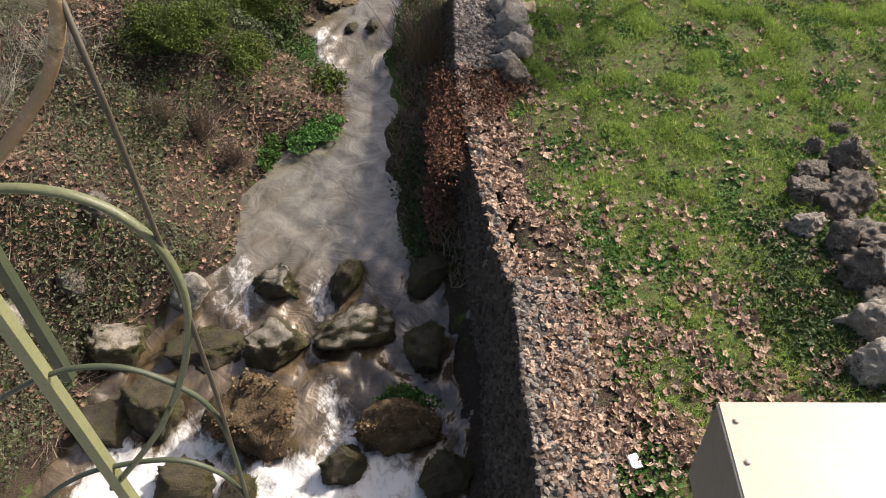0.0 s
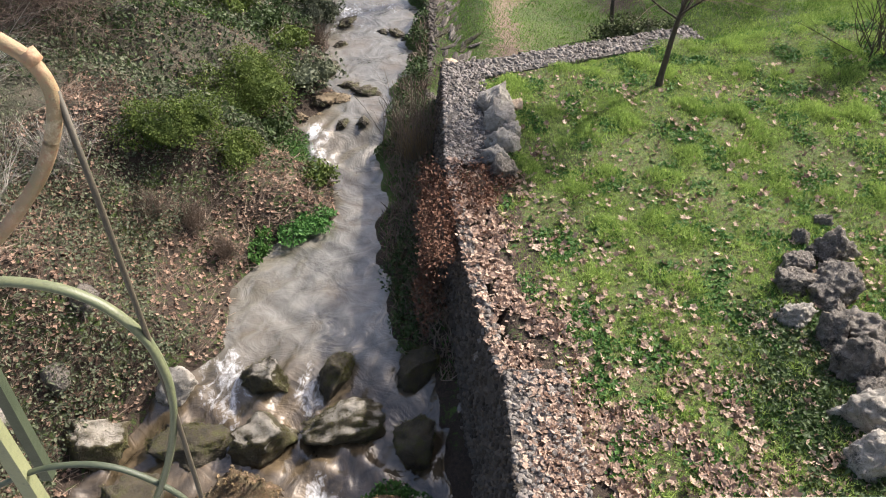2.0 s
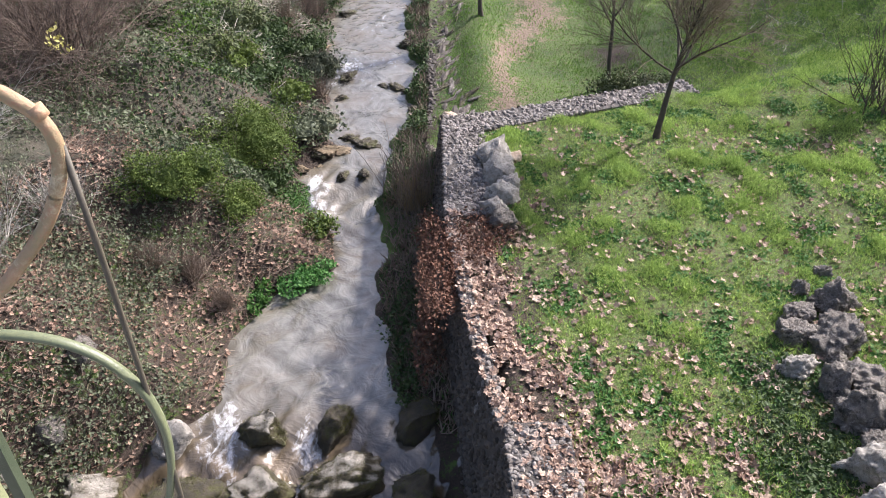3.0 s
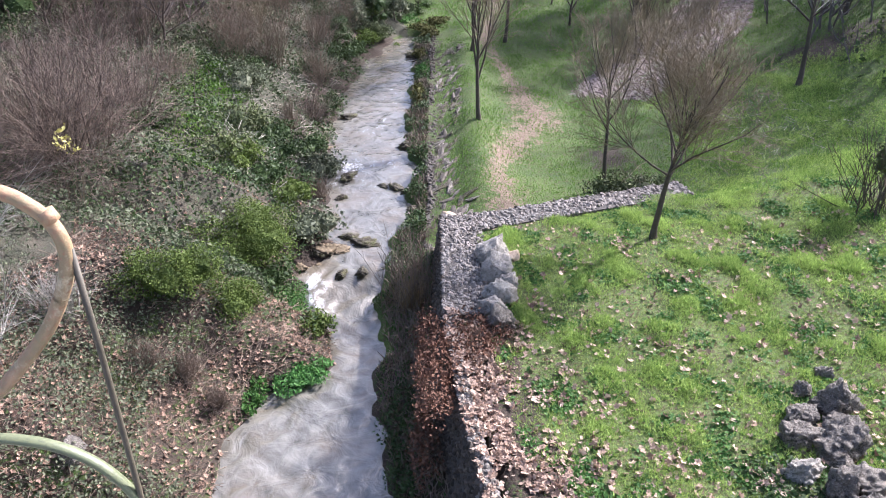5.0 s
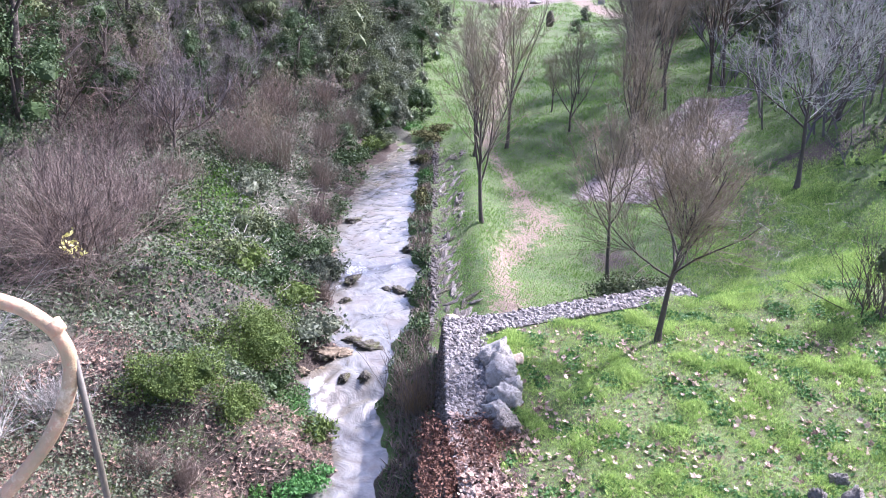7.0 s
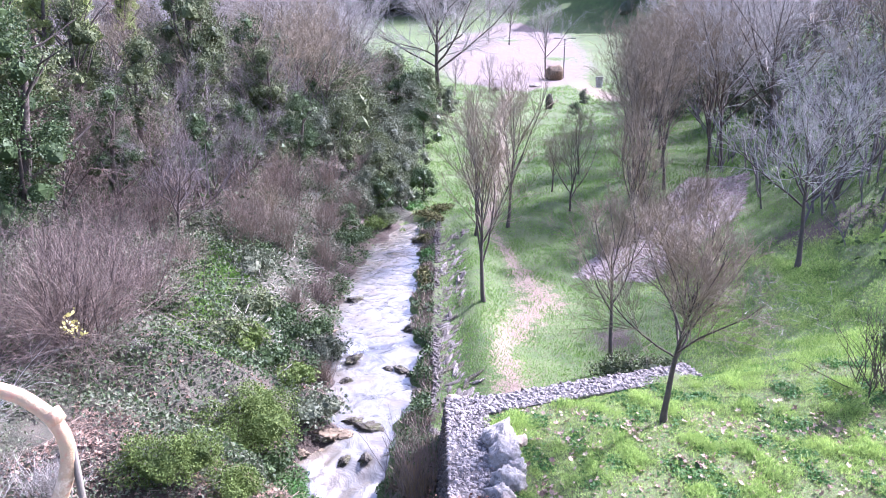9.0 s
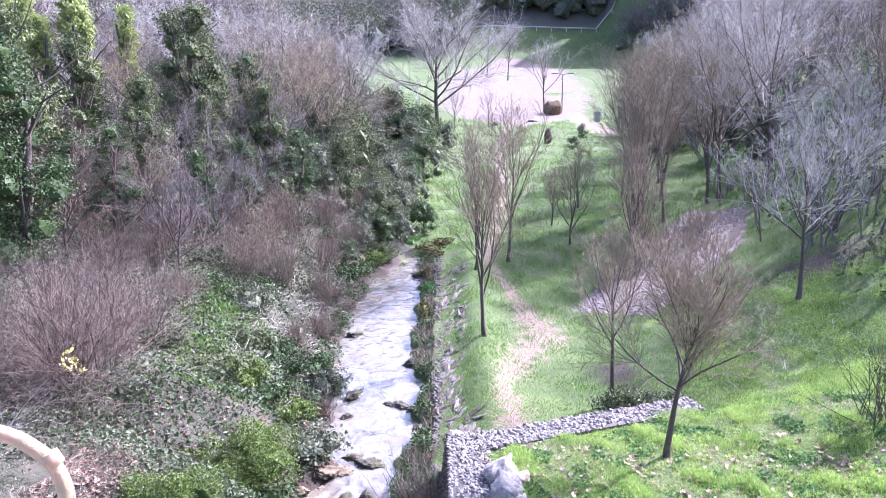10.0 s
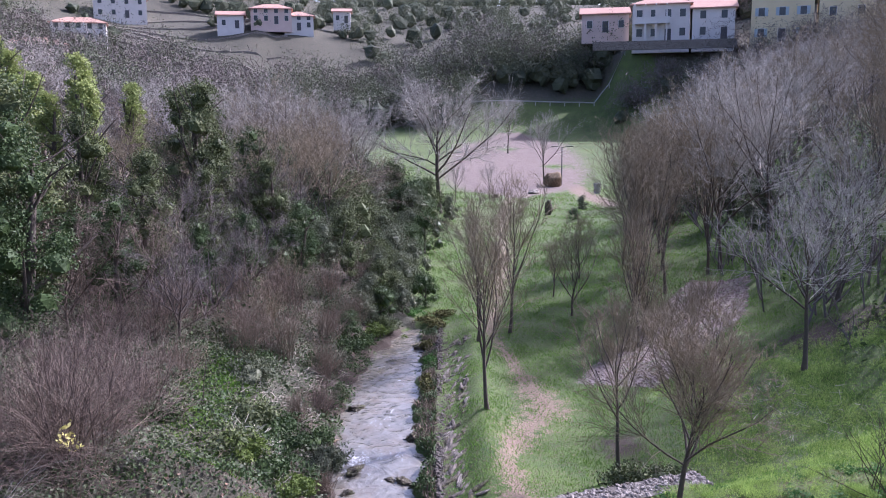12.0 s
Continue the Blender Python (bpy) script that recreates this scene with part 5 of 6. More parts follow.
# ---- trees ----
def bare_tree_meshes(seed, height, trunk_h, spread, twig=TWIG, limb_n=6, dens=1.0, rad=None, up=0.12, lean=0.05, fine=4, limb_len=1.0):
    """A leafless tree: trunk, limbs, and a crown of ever finer twigs, as three meshes."""
    global rng
    keep, rng = rng, np.random.default_rng(seed)
    rad = rad or 0.013 * height
    a = rng.uniform(0, 6.283, 1)
    w = np.stack([np.cos(a) * math.sin(lean), np.sin(a) * math.sin(lean), np.full(1, math.cos(lean))], 1)
    top = trunk_h + 0.45 * (height - trunk_h)
    p0, r0 = grow(np.array([[0, 0, -0.15]]), w, np.array([top + 0.15]), np.array([rad]), 9, 0.02, 0.045, 0.3)
    flare = np.ones(9)
    flare[0] = 1.35
    trunk = tubes(p0, r0 * flare, 9)
    m = limb_n
    b = np.arange(m) * 2.4 + rng.normal(0, 0.3, m)
    at = np.linspace(trunk_h / top, 0.97, m)
    tt = spread * rng.uniform(0.75, 1.1, m) * np.linspace(1.1, 0.55, m)
    lw = np.stack([np.cos(b) * np.sin(tt), np.sin(b) * np.sin(tt), np.cos(tt)], 1)
    fr = at * 8
    i = np.minimum(fr.astype(int), 7)
    f = (fr - i)[:, None]
    ls = p0[0, i] * (1 - f) + p0[0, i + 1] * f
    ll = (height - ls[:, 2]) * rng.uniform(0.78, 1.0, m) * limb_len
    p1, r1 = grow(ls, lw, ll, r0[0, i] * rng.uniform(0.45, 0.65, m), 7, up, 0.10, 0.28)
    s, w2, l2, q2 = shoots(p1, r1, int(9 * dens), 0.15, 0.46, 0.6, ll, 0.6)
    p2, r2 = grow(s, w2, l2, q2, 4, up, 0.14, 0.3)
    thin = height ** 0.5
    tw = [tubes(p2, r2, 3)]
    s, w3, l3, q3 = shoots(p2, r2, int(6 * dens), 0.15, 0.55, 0.6, l2, 0.65)
    p3, r3 = grow(s, w3, l3, np.maximum(q3, 0.0021 * thin), fine - 1, up, 0.18, 0.4)
    tw.append(tubes(p3, r3, 3))
    s, w4, l4, q4 = shoots(p3, r3, int(4 * dens), 0.15, 0.75, 0.65, l3, 0.75)
    p4, r4 = grow(s, w4, l4, np.maximum(q4, 0.0016 * thin), fine - 2, up, 0.2, 0.4)
    tw.append(tubes(p4, r4, 3))
    rng = keep
    return mesh_of("trunk", *trunk, BARK, True), mesh_of("scaffold", *tubes(p1, r1, 5), BARK, True), mesh_of("crown", *join(tw), twig)


def bare_tree(x, y, meshes, label, group, turn=0.0, size=1.0, name="bare_tree", sink=0.0):
    ob = tagged(new(name), label, "tree", group)
    for nm, me in zip(("trunk", "scaffold", "crown"), meshes):
        child(nm, me, ob)
    ob.matrix_world = pose(x, y, gz(x, y) - sink, 0, 0, turn) @ Matrix.Diagonal((size, size, size, 1))
    return ob


LAWN_TREE = bare_tree_meshes(23, 4.9, 1.5, 1.0, TWIG, 16, 1.35, 0.075, 0.13, 0.03, 4, 0.95)
bare_tree(4.71, 15.82, LAWN_TREE, "young leafless tree with a spreading vase-shaped crown on the lawn", "young trees on the grass", 30)
T2 = bare_tree_meshes(12, 5.2, 1.8, 0.75, TWIG, 8, 1.1, 0.07, 0.10, 0.06, 4, 0.9)
bare_tree(4.65, 20.95, T2, "slender leafless tree behind the low gabion wall", "young trees on the grass", 200)
T3 = [bare_tree_meshes(13 + i, 6.3, 1.3, 0.38, TWIG, 11, 1.05, 0.075, 0.07, 0.04, 4, 0.9) for i in range(2)]
bare_tree(1.33, 24.66, T3[0], "narrow upright leafless tree on the stream bank", "young trees on the grass", 0)
bare_tree(1.35, 31.9, T3[1], "narrow upright leafless tree on the stream bank", "young trees on the grass", 130, 0.95)
bare_tree(2.85, 34.8, T3[1], "narrow upright leafless tree on the slope", "young trees on the grass", 80, 1.1)
T4 = bare_tree_meshes(14, 4.0, 0.7, 0.6, TWIG, 8, 1.0, 0.06, 0.12)
for x, y, a, s in ((5.9, 37.0, 10, 1.0), (5.55, 40.9, 90, 0.75), (8.2, 33.0, 50, 0.9), (7.4, 44, 200, 0.9)):
    bare_tree(x, y, T4, "small forked leafless tree on the green slope", "young trees on the grass", a, s)
TALL = [bare_tree_meshes(20 + i, 8.0, 1.9, 0.85, (TWIG, TWIG_GREY, TWIG_GREY)[i], 12, 1.15, 0.10, 0.06, 0.05, 4) for i in range(3)]
SLIM = [bare_tree_meshes(30 + i, 7.5, 1.3, 0.42, TWIG, 11, 1.05, 0.085, 0.08, 0.04, 4) for i in range(2)]
for i, (x, y, s) in enumerate(((8.3, 35.2, 0.95), (9.3, 37.5, 1.0), (10.6, 38.6, 1.0), (9.8, 41.5, 1.05), (11.6, 43.0, 1.1), (10.2, 46.0, 1.0), (12.6, 47.5, 1.05), (7.6, 31.2, 0.7), (13.4, 41, 1.0), (12.2, 53, 1.0), (14.5, 58, 1.0))):
    bare_tree(x, y, SLIM[i % 2], "upright leafless tree in the stand on the slope", "stand of upright trees", i * 67, s)
T5 = bare_tree_meshes(41, 7.2, 2.3, 0.9, TWIG_GREY, 12, 1.2, 0.11, 0.07)
bare_tree(11.9, 26.3, T5, "leafless tree with a stout trunk on the hill slope", "trees on the hill slope", 40, 0.85)
bare_tree(15.2, 31.0, T5, "leafless tree with a stout trunk on the hill slope", "trees on the hill slope", 160, 0.9)
BIG = bare_tree_meshes(42, 13.5, 3.4, 1.0, TWIG_GREY, 15, 1.3, 0.26, 0.02, 0.12)
bare_tree(-0.3, 75.5, BIG, "large spreading leafless tree at the edge of the park", "large trees", 20, sink=0.1)
PARK = bare_tree_meshes(43, 8.4, 2.3, 0.7, TWIG_GREY, 11, 1.1, 0.12, 0.10)
for x, y, s, a in ((12.2, 99.0, 1.0, 0), (9.8, 124, 0.95, 80), (7.0, 128, 0.85, 190), (4.9, 86, 0.45, 20), (1.3, 84, 0.5, 200)):
    bare_tree(x, y, PARK, "leafless park tree on the gravel square", "park trees", a, s)

yellow = mat("yellow_leaves", (0.45, 0.42, 0.12), (0.62, 0.58, 0.22), 0.6, 3, 0.0, island=True, through_light=0.3)
ob = tagged(new("yellow_sprig"), "sprig of pale yellow leaves caught in the bare shrub", "shrub")
ob.location = (-7.45, 15.5, gz(-7.45, 15.5))
child("brushwood", stems_mesh("brushwood", (0, 0, 0), 5, 1.5, 0.2, 0.008, TWIG, 3), ob)
child("foliage", leaf_mesh("foliage", blob_points(60, 0, 0, 1.5, 0.2, 0.2, 0.45, 0.2), 0.10, yellow), ob)
SAPLING = bare_tree_meshes(91, 1.6, 0.9, 0.5, TWIG, 5, 0.6, 0.02, 0.1)
bare_tree(-6.6, 21.6, SAPLING, "thin bare sapling on the crest of the bank", "saplings", 0)

# right-hand wood
rr = random.Random(21)
spots = []
while len(spots) < 64:
    y = rr.uniform(24, 118)
    x0 = float(np.interp(y, [20, 40, 70, 100, 125], [13, 13.5, 19, 29, 33]))
    x = x0 + rr.expovariate(1 / 11.0) + (3 if y < 34 else 0)
    if math.degrees(math.atan2(x, y)) < 36 and all((x - a) ** 2 + (y - b) ** 2 > 5 for a, b in spots):
        spots.append((x, y))
for i, (x, y) in enumerate(spots):
    bare_tree(x, y, TALL[i % 3], "greyish leafless tree in the hillside wood", "hillside wood", rr.uniform(0, 360), rr.uniform(0.85, 1.25))

# left-hand wood
spots = []
while len(spots) < 72:
    y = rr.uniform(26, 112)
    xe = float(np.interp(y, [26, 36, 45, 60, 80, 100, 112], [-9.5, -8.5, -5.5, -5.5, -8, -22, -27]))
    x = xe - rr.expovariate(1 / 12.0)
    if math.degrees(math.atan2(x, y)) > -36 and all((x - a) ** 2 + (y - b) ** 2 > 5 for a, b in spots):
        spots.append((x, y))
LEFT = [TALL[0], bare_tree_meshes(51, 7.0, 1.4, 0.95, FAR_TWIG, 12, 1.15, 0.10, 0.05), TALL[1], bare_tree_meshes(52, 6.0, 0.8, 0.75, SHRUB_TWIG, 12, 1.15, 0.08, 0.05)]
for i, (x, y) in enumerate(spots):
    bare_tree(x, y, LEFT[i % 4], "brown leafless tree in the dense valley wood", "valley wood", rr.uniform(0, 360), rr.uniform(0.75, 1.15) * (0.8 if y < 60 else 1.05))


for i, (x, y, k) in enumerate(((-8.2, 24.8, 0.55), (-9.8, 27.2, 0.65), (-7.2, 29.8, 0.55), (-11.5, 24.5, 0.7), (-10.4, 31.8, 0.7))):
    bare_tree(x, y, LEFT[(1, 3)[i % 2]], "low grey-brown leafless tree at the edge of the wood", "valley wood", i * 80, k)


def leafy_tree_meshes(seed, height, width, n, size, leafmat, clumps=14, low=0.25):
    global rng
    keep, rng = rng, np.random.default_rng(seed)
    p, r = grow(np.array([[0, 0, -0.2]]), np.array([[0, 0, 1.0]]), np.array([height * 0.85]), np.array([0.03 * height]), 6, 0.0, 0.04, 0.3)
    s, w, l_, q = shoots(p, r, 12, 0.25, 0.4, 0.9, np.array([height * 0.85]), 0.5)
    p1, r1 = grow(s, w, l_, q, 4, 0.1, 0.08)
    wood = join([tubes(p, r, 8)])
    limb = tubes(p1, r1, 5)
    pts, balls = [], []
    for k in range(clumps):
        h = rng.uniform(low, 0.92)
        rr_ = width * 0.5 * math.sin(math.pi * min(0.97, max(0.12, (h - low + 0.15) / (1.05 - low)))) ** 0.6
        a, d = rng.uniform(0, 6.283), rng.uniform(0.2, 0.75) * rr_
        c = rng.uniform(0.28, 0.5) * width * 0.55
        balls.append((d * math.cos(a), d * math.sin(a), h * height, c, c, c))
        pts.append(blob_points(n // clumps, d * math.cos(a), d * math.sin(a), h * height, c, c, c * rng.uniform(0.7, 1.2), 0.4, 0.4))
    fol = leaf_mesh("foliage", np.concatenate(pts), size, leafmat, inner=cores(balls, seed, 1, 0.45))
    rng = keep
    return mesh_of("trunk", *wood, BARK, True), mesh_of("scaffold", *limb, BARK, True), fol


def leafy_tree(x, y, meshes, label, group, turn=0.0, size=1.0, cat="tree", name="evergreen_tree"):
    ob = tagged(new(name), label, cat, group)
    for nm, me in zip(("trunk", "scaffold", "foliage"), meshes):
        child(nm, me, ob)
    ob.matrix_world = pose(x, y, gz(x, y) - 0.05, 0, 0, turn) @ Matrix.Diagonal((size, size, size, 1))


IVYTREE = [leafy_tree_meshes(60 + i, 7.5, 3.4, 14000, 0.10, m_, 30, 0.08) for i, m_ in enumerate((DARKLEAF, IVY))]
for i, (x, y, s) in enumerate(((-10.6, 36.5, 1.05), (-9.0, 39, 0.8), (-12.5, 40, 1.0), (-11.8, 22.5, 0.95), (-12.8, 24.5, 1.05), (-14.5, 27, 1.1), (-17, 31, 1.0), (-8.4, 43.5, 0.7), (-13.5, 47, 0.9), (-24, 44, 1.1), (-19, 36, 0.8), (-7.6, 31.5, 0.5), (-9.6, 33.6, 0.65), (-8.6, 28.8, 0.5), (-11.0, 30.5, 0.75), (-10.6, 26.4, 0.6), (-14.6, 33.5, 0.85), (-6.2, 35.2, 0.5), (-7.8, 37.0, 0.65), (-13.6, 21.0, 0.9), (-15.4, 23.4, 1.05))):
    leafy_tree(x, y, IVYTREE[i % 2], "tree smothered in dark green ivy", "ivy-clad trees", i * 50, s, name="ivy_clad_tree")
ROUND = [leafy_tree_meshes(70 + i, 4.2, 4.2, 7000, 0.125, m_, 18, 0.08) for i, m_ in enumerate((DARKLEAF, IVY, IVY_GREY))]
for i, (x, y, s) in enumerate(((-5.3, 47.5, 0.95), (-3.4, 49, 0.8), (-7.4, 50, 0.9), (-3.2, 38.6, 0.55), (-4.6, 39.8, 0.7), (-2.0, 40.5, 0.55), (-6.4, 36.0, 0.55), (-8.2, 32.5, 0.55), (-10.0, 29.5, 0.6), (-2.6, 44, 0.7), (-1.2, 54, 0.7), (-2.4, 62, 0.8), (-1.2, 69, 0.9), (0.6, 71, 0.5),
                               (-15.5, 88.7, 1.1), (-13, 58, 0.9), (-18, 66, 1.0), (-9.5, 70, 0.9), (-8.0, 60, 0.9), (-24, 78, 1.1), (-6.0, 78, 0.9), (15.3, 58, 1.0), (17.5, 61, 1.1), (18.5, 52, 0.9), (20.5, 68, 1.1), (17.5, 45, 0.7), (10.6, 66, 0.25), (12.6, 74, 0.3), (-4.5, 73, 1.2), (-7.5, 72, 1.3), (-2.5, 66, 1.0), (-10.5, 76, 1.3), (-13.5, 79, 1.3), (-5.5, 66, 1.1), (-17, 83, 1.3), (-21, 88, 1.3), (-9, 82, 1.0))):
    leafy_tree(x, y, ROUND[(0, 2, 1, 2)[i % 4]], "dense dark evergreen shrub in the valley wood", "evergreens in the valley", i * 77, s, "shrub", "evergreen_shrub")
rr = random.Random(77)
for i in range(20):
    y = rr.uniform(24, 95)
    xe = float(np.interp(y, [24, 36, 45, 60, 80, 100], [-8.5, -7.5, -4.5, -5, -8, -23]))
    x = xe - rr.expovariate(1 / 9.0)
    leafy_tree(x, y, ROUND[(2, 1, 0, 2)[i % 4]], "dense dark evergreen shrub in the valley wood", "evergreens in the valley", rr.uniform(0, 360), rr.uniform(0.4, 0.85), "shrub", "evergreen_shrub")
for i, (x, y, s) in enumerate(((-2.9, 37.4, 0.45), (-3.3, 35.6, 0.4), (-0.9, 39.6, 0.42), (-2.6, 34.6, 0.22), (-1.9, 37.2, 0.36), (-2.8, 36.0, 0.36), (-2.4, 38.6, 0.45), (-3.5, 34.4, 0.34), (-3.9, 32.4, 0.32), (-4.2, 36.6, 0.42), (-5.6, 38.2, 0.5), (-7.2, 34.2, 0.45), (-3.4, 41.5, 0.6), (-5.4, 43.0, 0.6), (-7.0, 40.5, 0.6), (-2.4, 42.2, 0.5), (-1.6, 46, 0.5), (-3.6, 45.5, 0.6), (-8.6, 36.8, 0.5), (-6.2, 46.5, 0.6), (-2.2, 51, 0.6), (-4.4, 53, 0.7), (-2.2, 57, 0.6), (-3.6, 66, 0.8), (-1.8, 73, 0.7))):
    leafy_tree(x, y, ROUND[(0, 2, 1)[i % 3]], "dense dark evergreen shrub at the head of the stream", "evergreens in the valley", rr.uniform(0, 360), s, "shrub", "evergreen_shrub")
for i, (x, y, h) in enumerate(((-5.0, 34.6, 2.0), (-6.6, 33.0, 2.2), (-4.0, 37.6, 1.6), (-7.6, 29.5, 2.2), (-6.4, 29.0, 1.9), (-8.8, 31.0, 2.3), (-5.2, 40.5, 2.2), (-3.0, 47.5, 2.4), (-9.0, 25.0, 2.2), (-7.6, 22.6, 1.6))):
    ob = tagged(new("bare_shrub"), "bare brown twiggy shrub on the stream bank", "shrub", "brown bare shrubs on the bank")
    ob.location = (x, y, gz(x, y) - 0.05)
    child("brushwood", stems_mesh("brushwood", (0, 0, 0), 90, h, 0.5, 0.009, (TWIG_RED, TWIG, SHRUB_TWIG)[i % 3], 5, 0.05, 0.17), ob)
for i, (x, y, h) in enumerate(((-9.4, 22.6, 2.0), (-8.8, 26.8, 2.2), (-10.2, 24.2, 2.4), (-7.0, 27.4, 1.6), (-9.4, 29.2, 2.4), (-11.8, 27.6, 2.6), (-6.8, 31.8, 2.0), (-8.4, 34.6, 2.4), (-10.2, 20.6, 2.2))):
    ob = tagged(new("bare_shrub"), "tangled dark bare shrub at the edge of the wood", "shrub", "tangled shrubs at the wood edge")
    ob.location = (x, y, gz(x, y) - 0.05)
    child("brushwood", stems_mesh("brushwood", (0, 0, 0), 110, h, 0.85, 0.009, SHRUB_TWIG, 6, 0.0, 0.2), ob)
BAMB = leafy_tree_meshes(80, 8.5, 2.3, 9000, 0.15, BAMBOO, 24, 0.2)
for i, (x, y, s) in enumerate(((-19.9, 46, 1.0), (-22.5, 44, 0.95), (-20.5, 40.5, 0.8), (-25, 47, 1.0), (-17.6, 47.5, 0.85), (-16.4, 38.5, 0.85), (-17.9, 38, 0.75), (-18.9, 39, 0.85))):
    leafy_tree(x, y, BAMB, "tall yellow-green bamboo clump in the wood", "bamboo clumps", i * 70, s, "bamboo", "bamboo_clump")
shrub("evergreen_bush", 9.6, 16.2, [(0, 0, 1.2, 0.45, 0.45, 0.6), (0.3, 0.2, 1.9, 0.3, 0.3, 0.35)], 600, 0.08, DARKLEAF, "open dark shrub at the edge of the lawn", "shrub", bare=40)
shrub("evergreen_bush", 5.4, 19.9, [(0, 0, 0.3, 1.0, 0.6, 0.5), (-0.8, 0.2, 0.25, 0.6, 0.5, 0.35)], 2600, 0.09, DARKLEAF, "low dark green juniper behind the gabion wall", "shrub")
rb = random.Random(31)
for i in range(26):
    y = rb.uniform(15.5, 35)
    x = float(left_edge(y)) - rb.uniform(0.5, 5.5)
    s = rb.uniform(0.6, 1.2)
    shrub("bramble", x, y, [(0, 0, 0.2, 0.7 * s, 0.7 * s, 0.45 * s), (0.4 * s, 0.3 * s, 0.15, 0.5 * s, 0.5 * s, 0.35 * s)], int(900 * s), 0.10, (IVY, IVY_GREY, IVY, DARKLEAF)[i % 4], "low dark bramble mound on the stream bank", "bramble", "bramble mounds on the bank")
for i, (x, y, s) in enumerate(((-3.5, 21.8, 1.0), (-3.9, 23.0, 0.8), (-3.8, 19.2, 0.7), (-4.2, 29.5, 0.9), (-3.8, 30.8, 0.8), (-5.2, 19.5, 0.9), (-6.0, 24.5, 1.1), (-3.7, 26.9, 0.6), (-2.9, 34.0, 0.7), (-2.5, 35.5, 0.7), (-3.4, 32.8, 0.8), (-3.1, 36.2, 0.9))):
    shrub("bank_bush", x, y, [(0, 0, 0.25, 0.7 * s, 0.8 * s, 0.55 * s), (0.3 * s, 0.5 * s, 0.2, 0.5 * s, 0.5 * s, 0.4 * s)], int(1700 * s), 0.10, (IVY_GREY, IVY, BUSHLEAF)[i % 3], "grey-green bramble bush on the stream bank", "bush", "bramble bushes on the bank")
for i, (x, y, rx, ry) in enumerate(((-2.6, 32.6, 0.5, 0.9), (-1.7, 35.2, 0.4, 0.5), (-0.6, 28.5, 0.3, 1.2), (-0.5, 31.0, 0.3, 1.0), (-0.7, 33.2, 0.25, 0.6), (-0.6, 36.8, 0.7, 0.7), (-1.6, 37.8, 0.8, 0.7), (0.0, 37.6, 0.6, 0.6), (-0.3, 35.8, 0.4, 0.6))):
    shrub("cress_clump", x, y, [(0, 0, 0.06, rx, ry, 0.2)], 700, 0.09, BUSHLEAF if i < 2 else MOSS if i % 3 else HERB, "low green water plants at the stream edge", "plant", "water plants", sink=-0.02)

for i, (x, y, h) in enumerate(((7.0, 31.0, 1.6), (8.2, 32.4, 1.8), (9.4, 33.5, 1.8), (10.6, 34.2, 1.6), (6.2, 30.0, 1.4), (8.8, 34.8, 1.8), (7.4, 33.4, 1.6), (11.5, 35.5, 1.8))):
    ob = tagged(new("bare_shrub"), "pinkish leafless thicket on the stony slope", "shrub", "thicket on the stony slope")
    ob.location = (x, y, gz(x, y) - 0.05)
    child("brushwood", stems_mesh("brushwood", (0, 0, 0), 70, h, 0.5, 0.008, TWIG, 5), ob)

ps = sow(3000, 4, 15, 26, 42, lambda x, y: np.clip(covers(x, y)["rubble"] * 1.6, 0, 1))
V, F = join([scatter(V0, F0, ps[k::5], turns(len(ps[k::5]), 0.5), 0.085 * rng.uniform(0.5, 1.5, len(ps[k::5]))) for k, (V0, F0) in enumerate(STONES)])
tagged(new("scree_stones", mesh_of("scree_stones", V, F, mat("pinkish_scree", (0.15, 0.115, 0.10), (0.32, 0.25, 0.225), 0.9, 5, 0.3, island=True))), "pinkish loose stones on the steep slope", "stones", kind="stuff")

# woods of the far hillsides
SLIVER_V = np.array([(-0.05, -0.5, 0), (0.05, -0.5, 0.02), (0.0, 0.5, 0.06)])
SLIVER_F = np.array([(0, 1, 2)])


def far_wood(name, n, area, keep, rad, leafmat, label, k=330, size=0.11, bare=False):
    """Crowns of many small leaves (or of bare twigs) standing over a stretch of hillside."""
    p = sow(n, *area, keep)
    out, balls = [], []
    for x, y, z in p:
        r = rad * rng.uniform(0.65, 1.35)
        balls.append((x, y, z + r * 0.4, r, r, r))
        out.append(blob_points(k, x, y, z + r * 0.6, r, r, r * 1.15, 0.5, 0.5))
    if bare:
        me = leaf_mesh(name, np.concatenate(out), rad * 0.26, leafmat, 1.3, SLIVER_V, SLIVER_F)
    else:
        me = leaf_mesh(name, np.concatenate(out), rad * size, leafmat, inner=cores(balls, 9, 2 if n < 500 else 1, 0.42))
    tagged(new(name, me), label, "woodland", kind="stuff")


def hill_keep(x, y):
    houses = (x > 33) & (x < 80) & (y > 138) & (y < 166)
    return ((y > np.where(x > 4, 161, 149)) | ((x < -40) & (y > 95))) & ~houses & (np.abs(x) < 0.62 * y)


def near_keep(x, y):
    return hill_keep(x, y) & (y < 200)


def far_keep(x, y):
    terraces = (x < -38) & (x > -95) & (y > 195) & (y < 262)
    return hill_keep(x, y) & (y > 192) & (~terraces | (rng.uniform(0, 1, np.shape(x)) < 0.22))


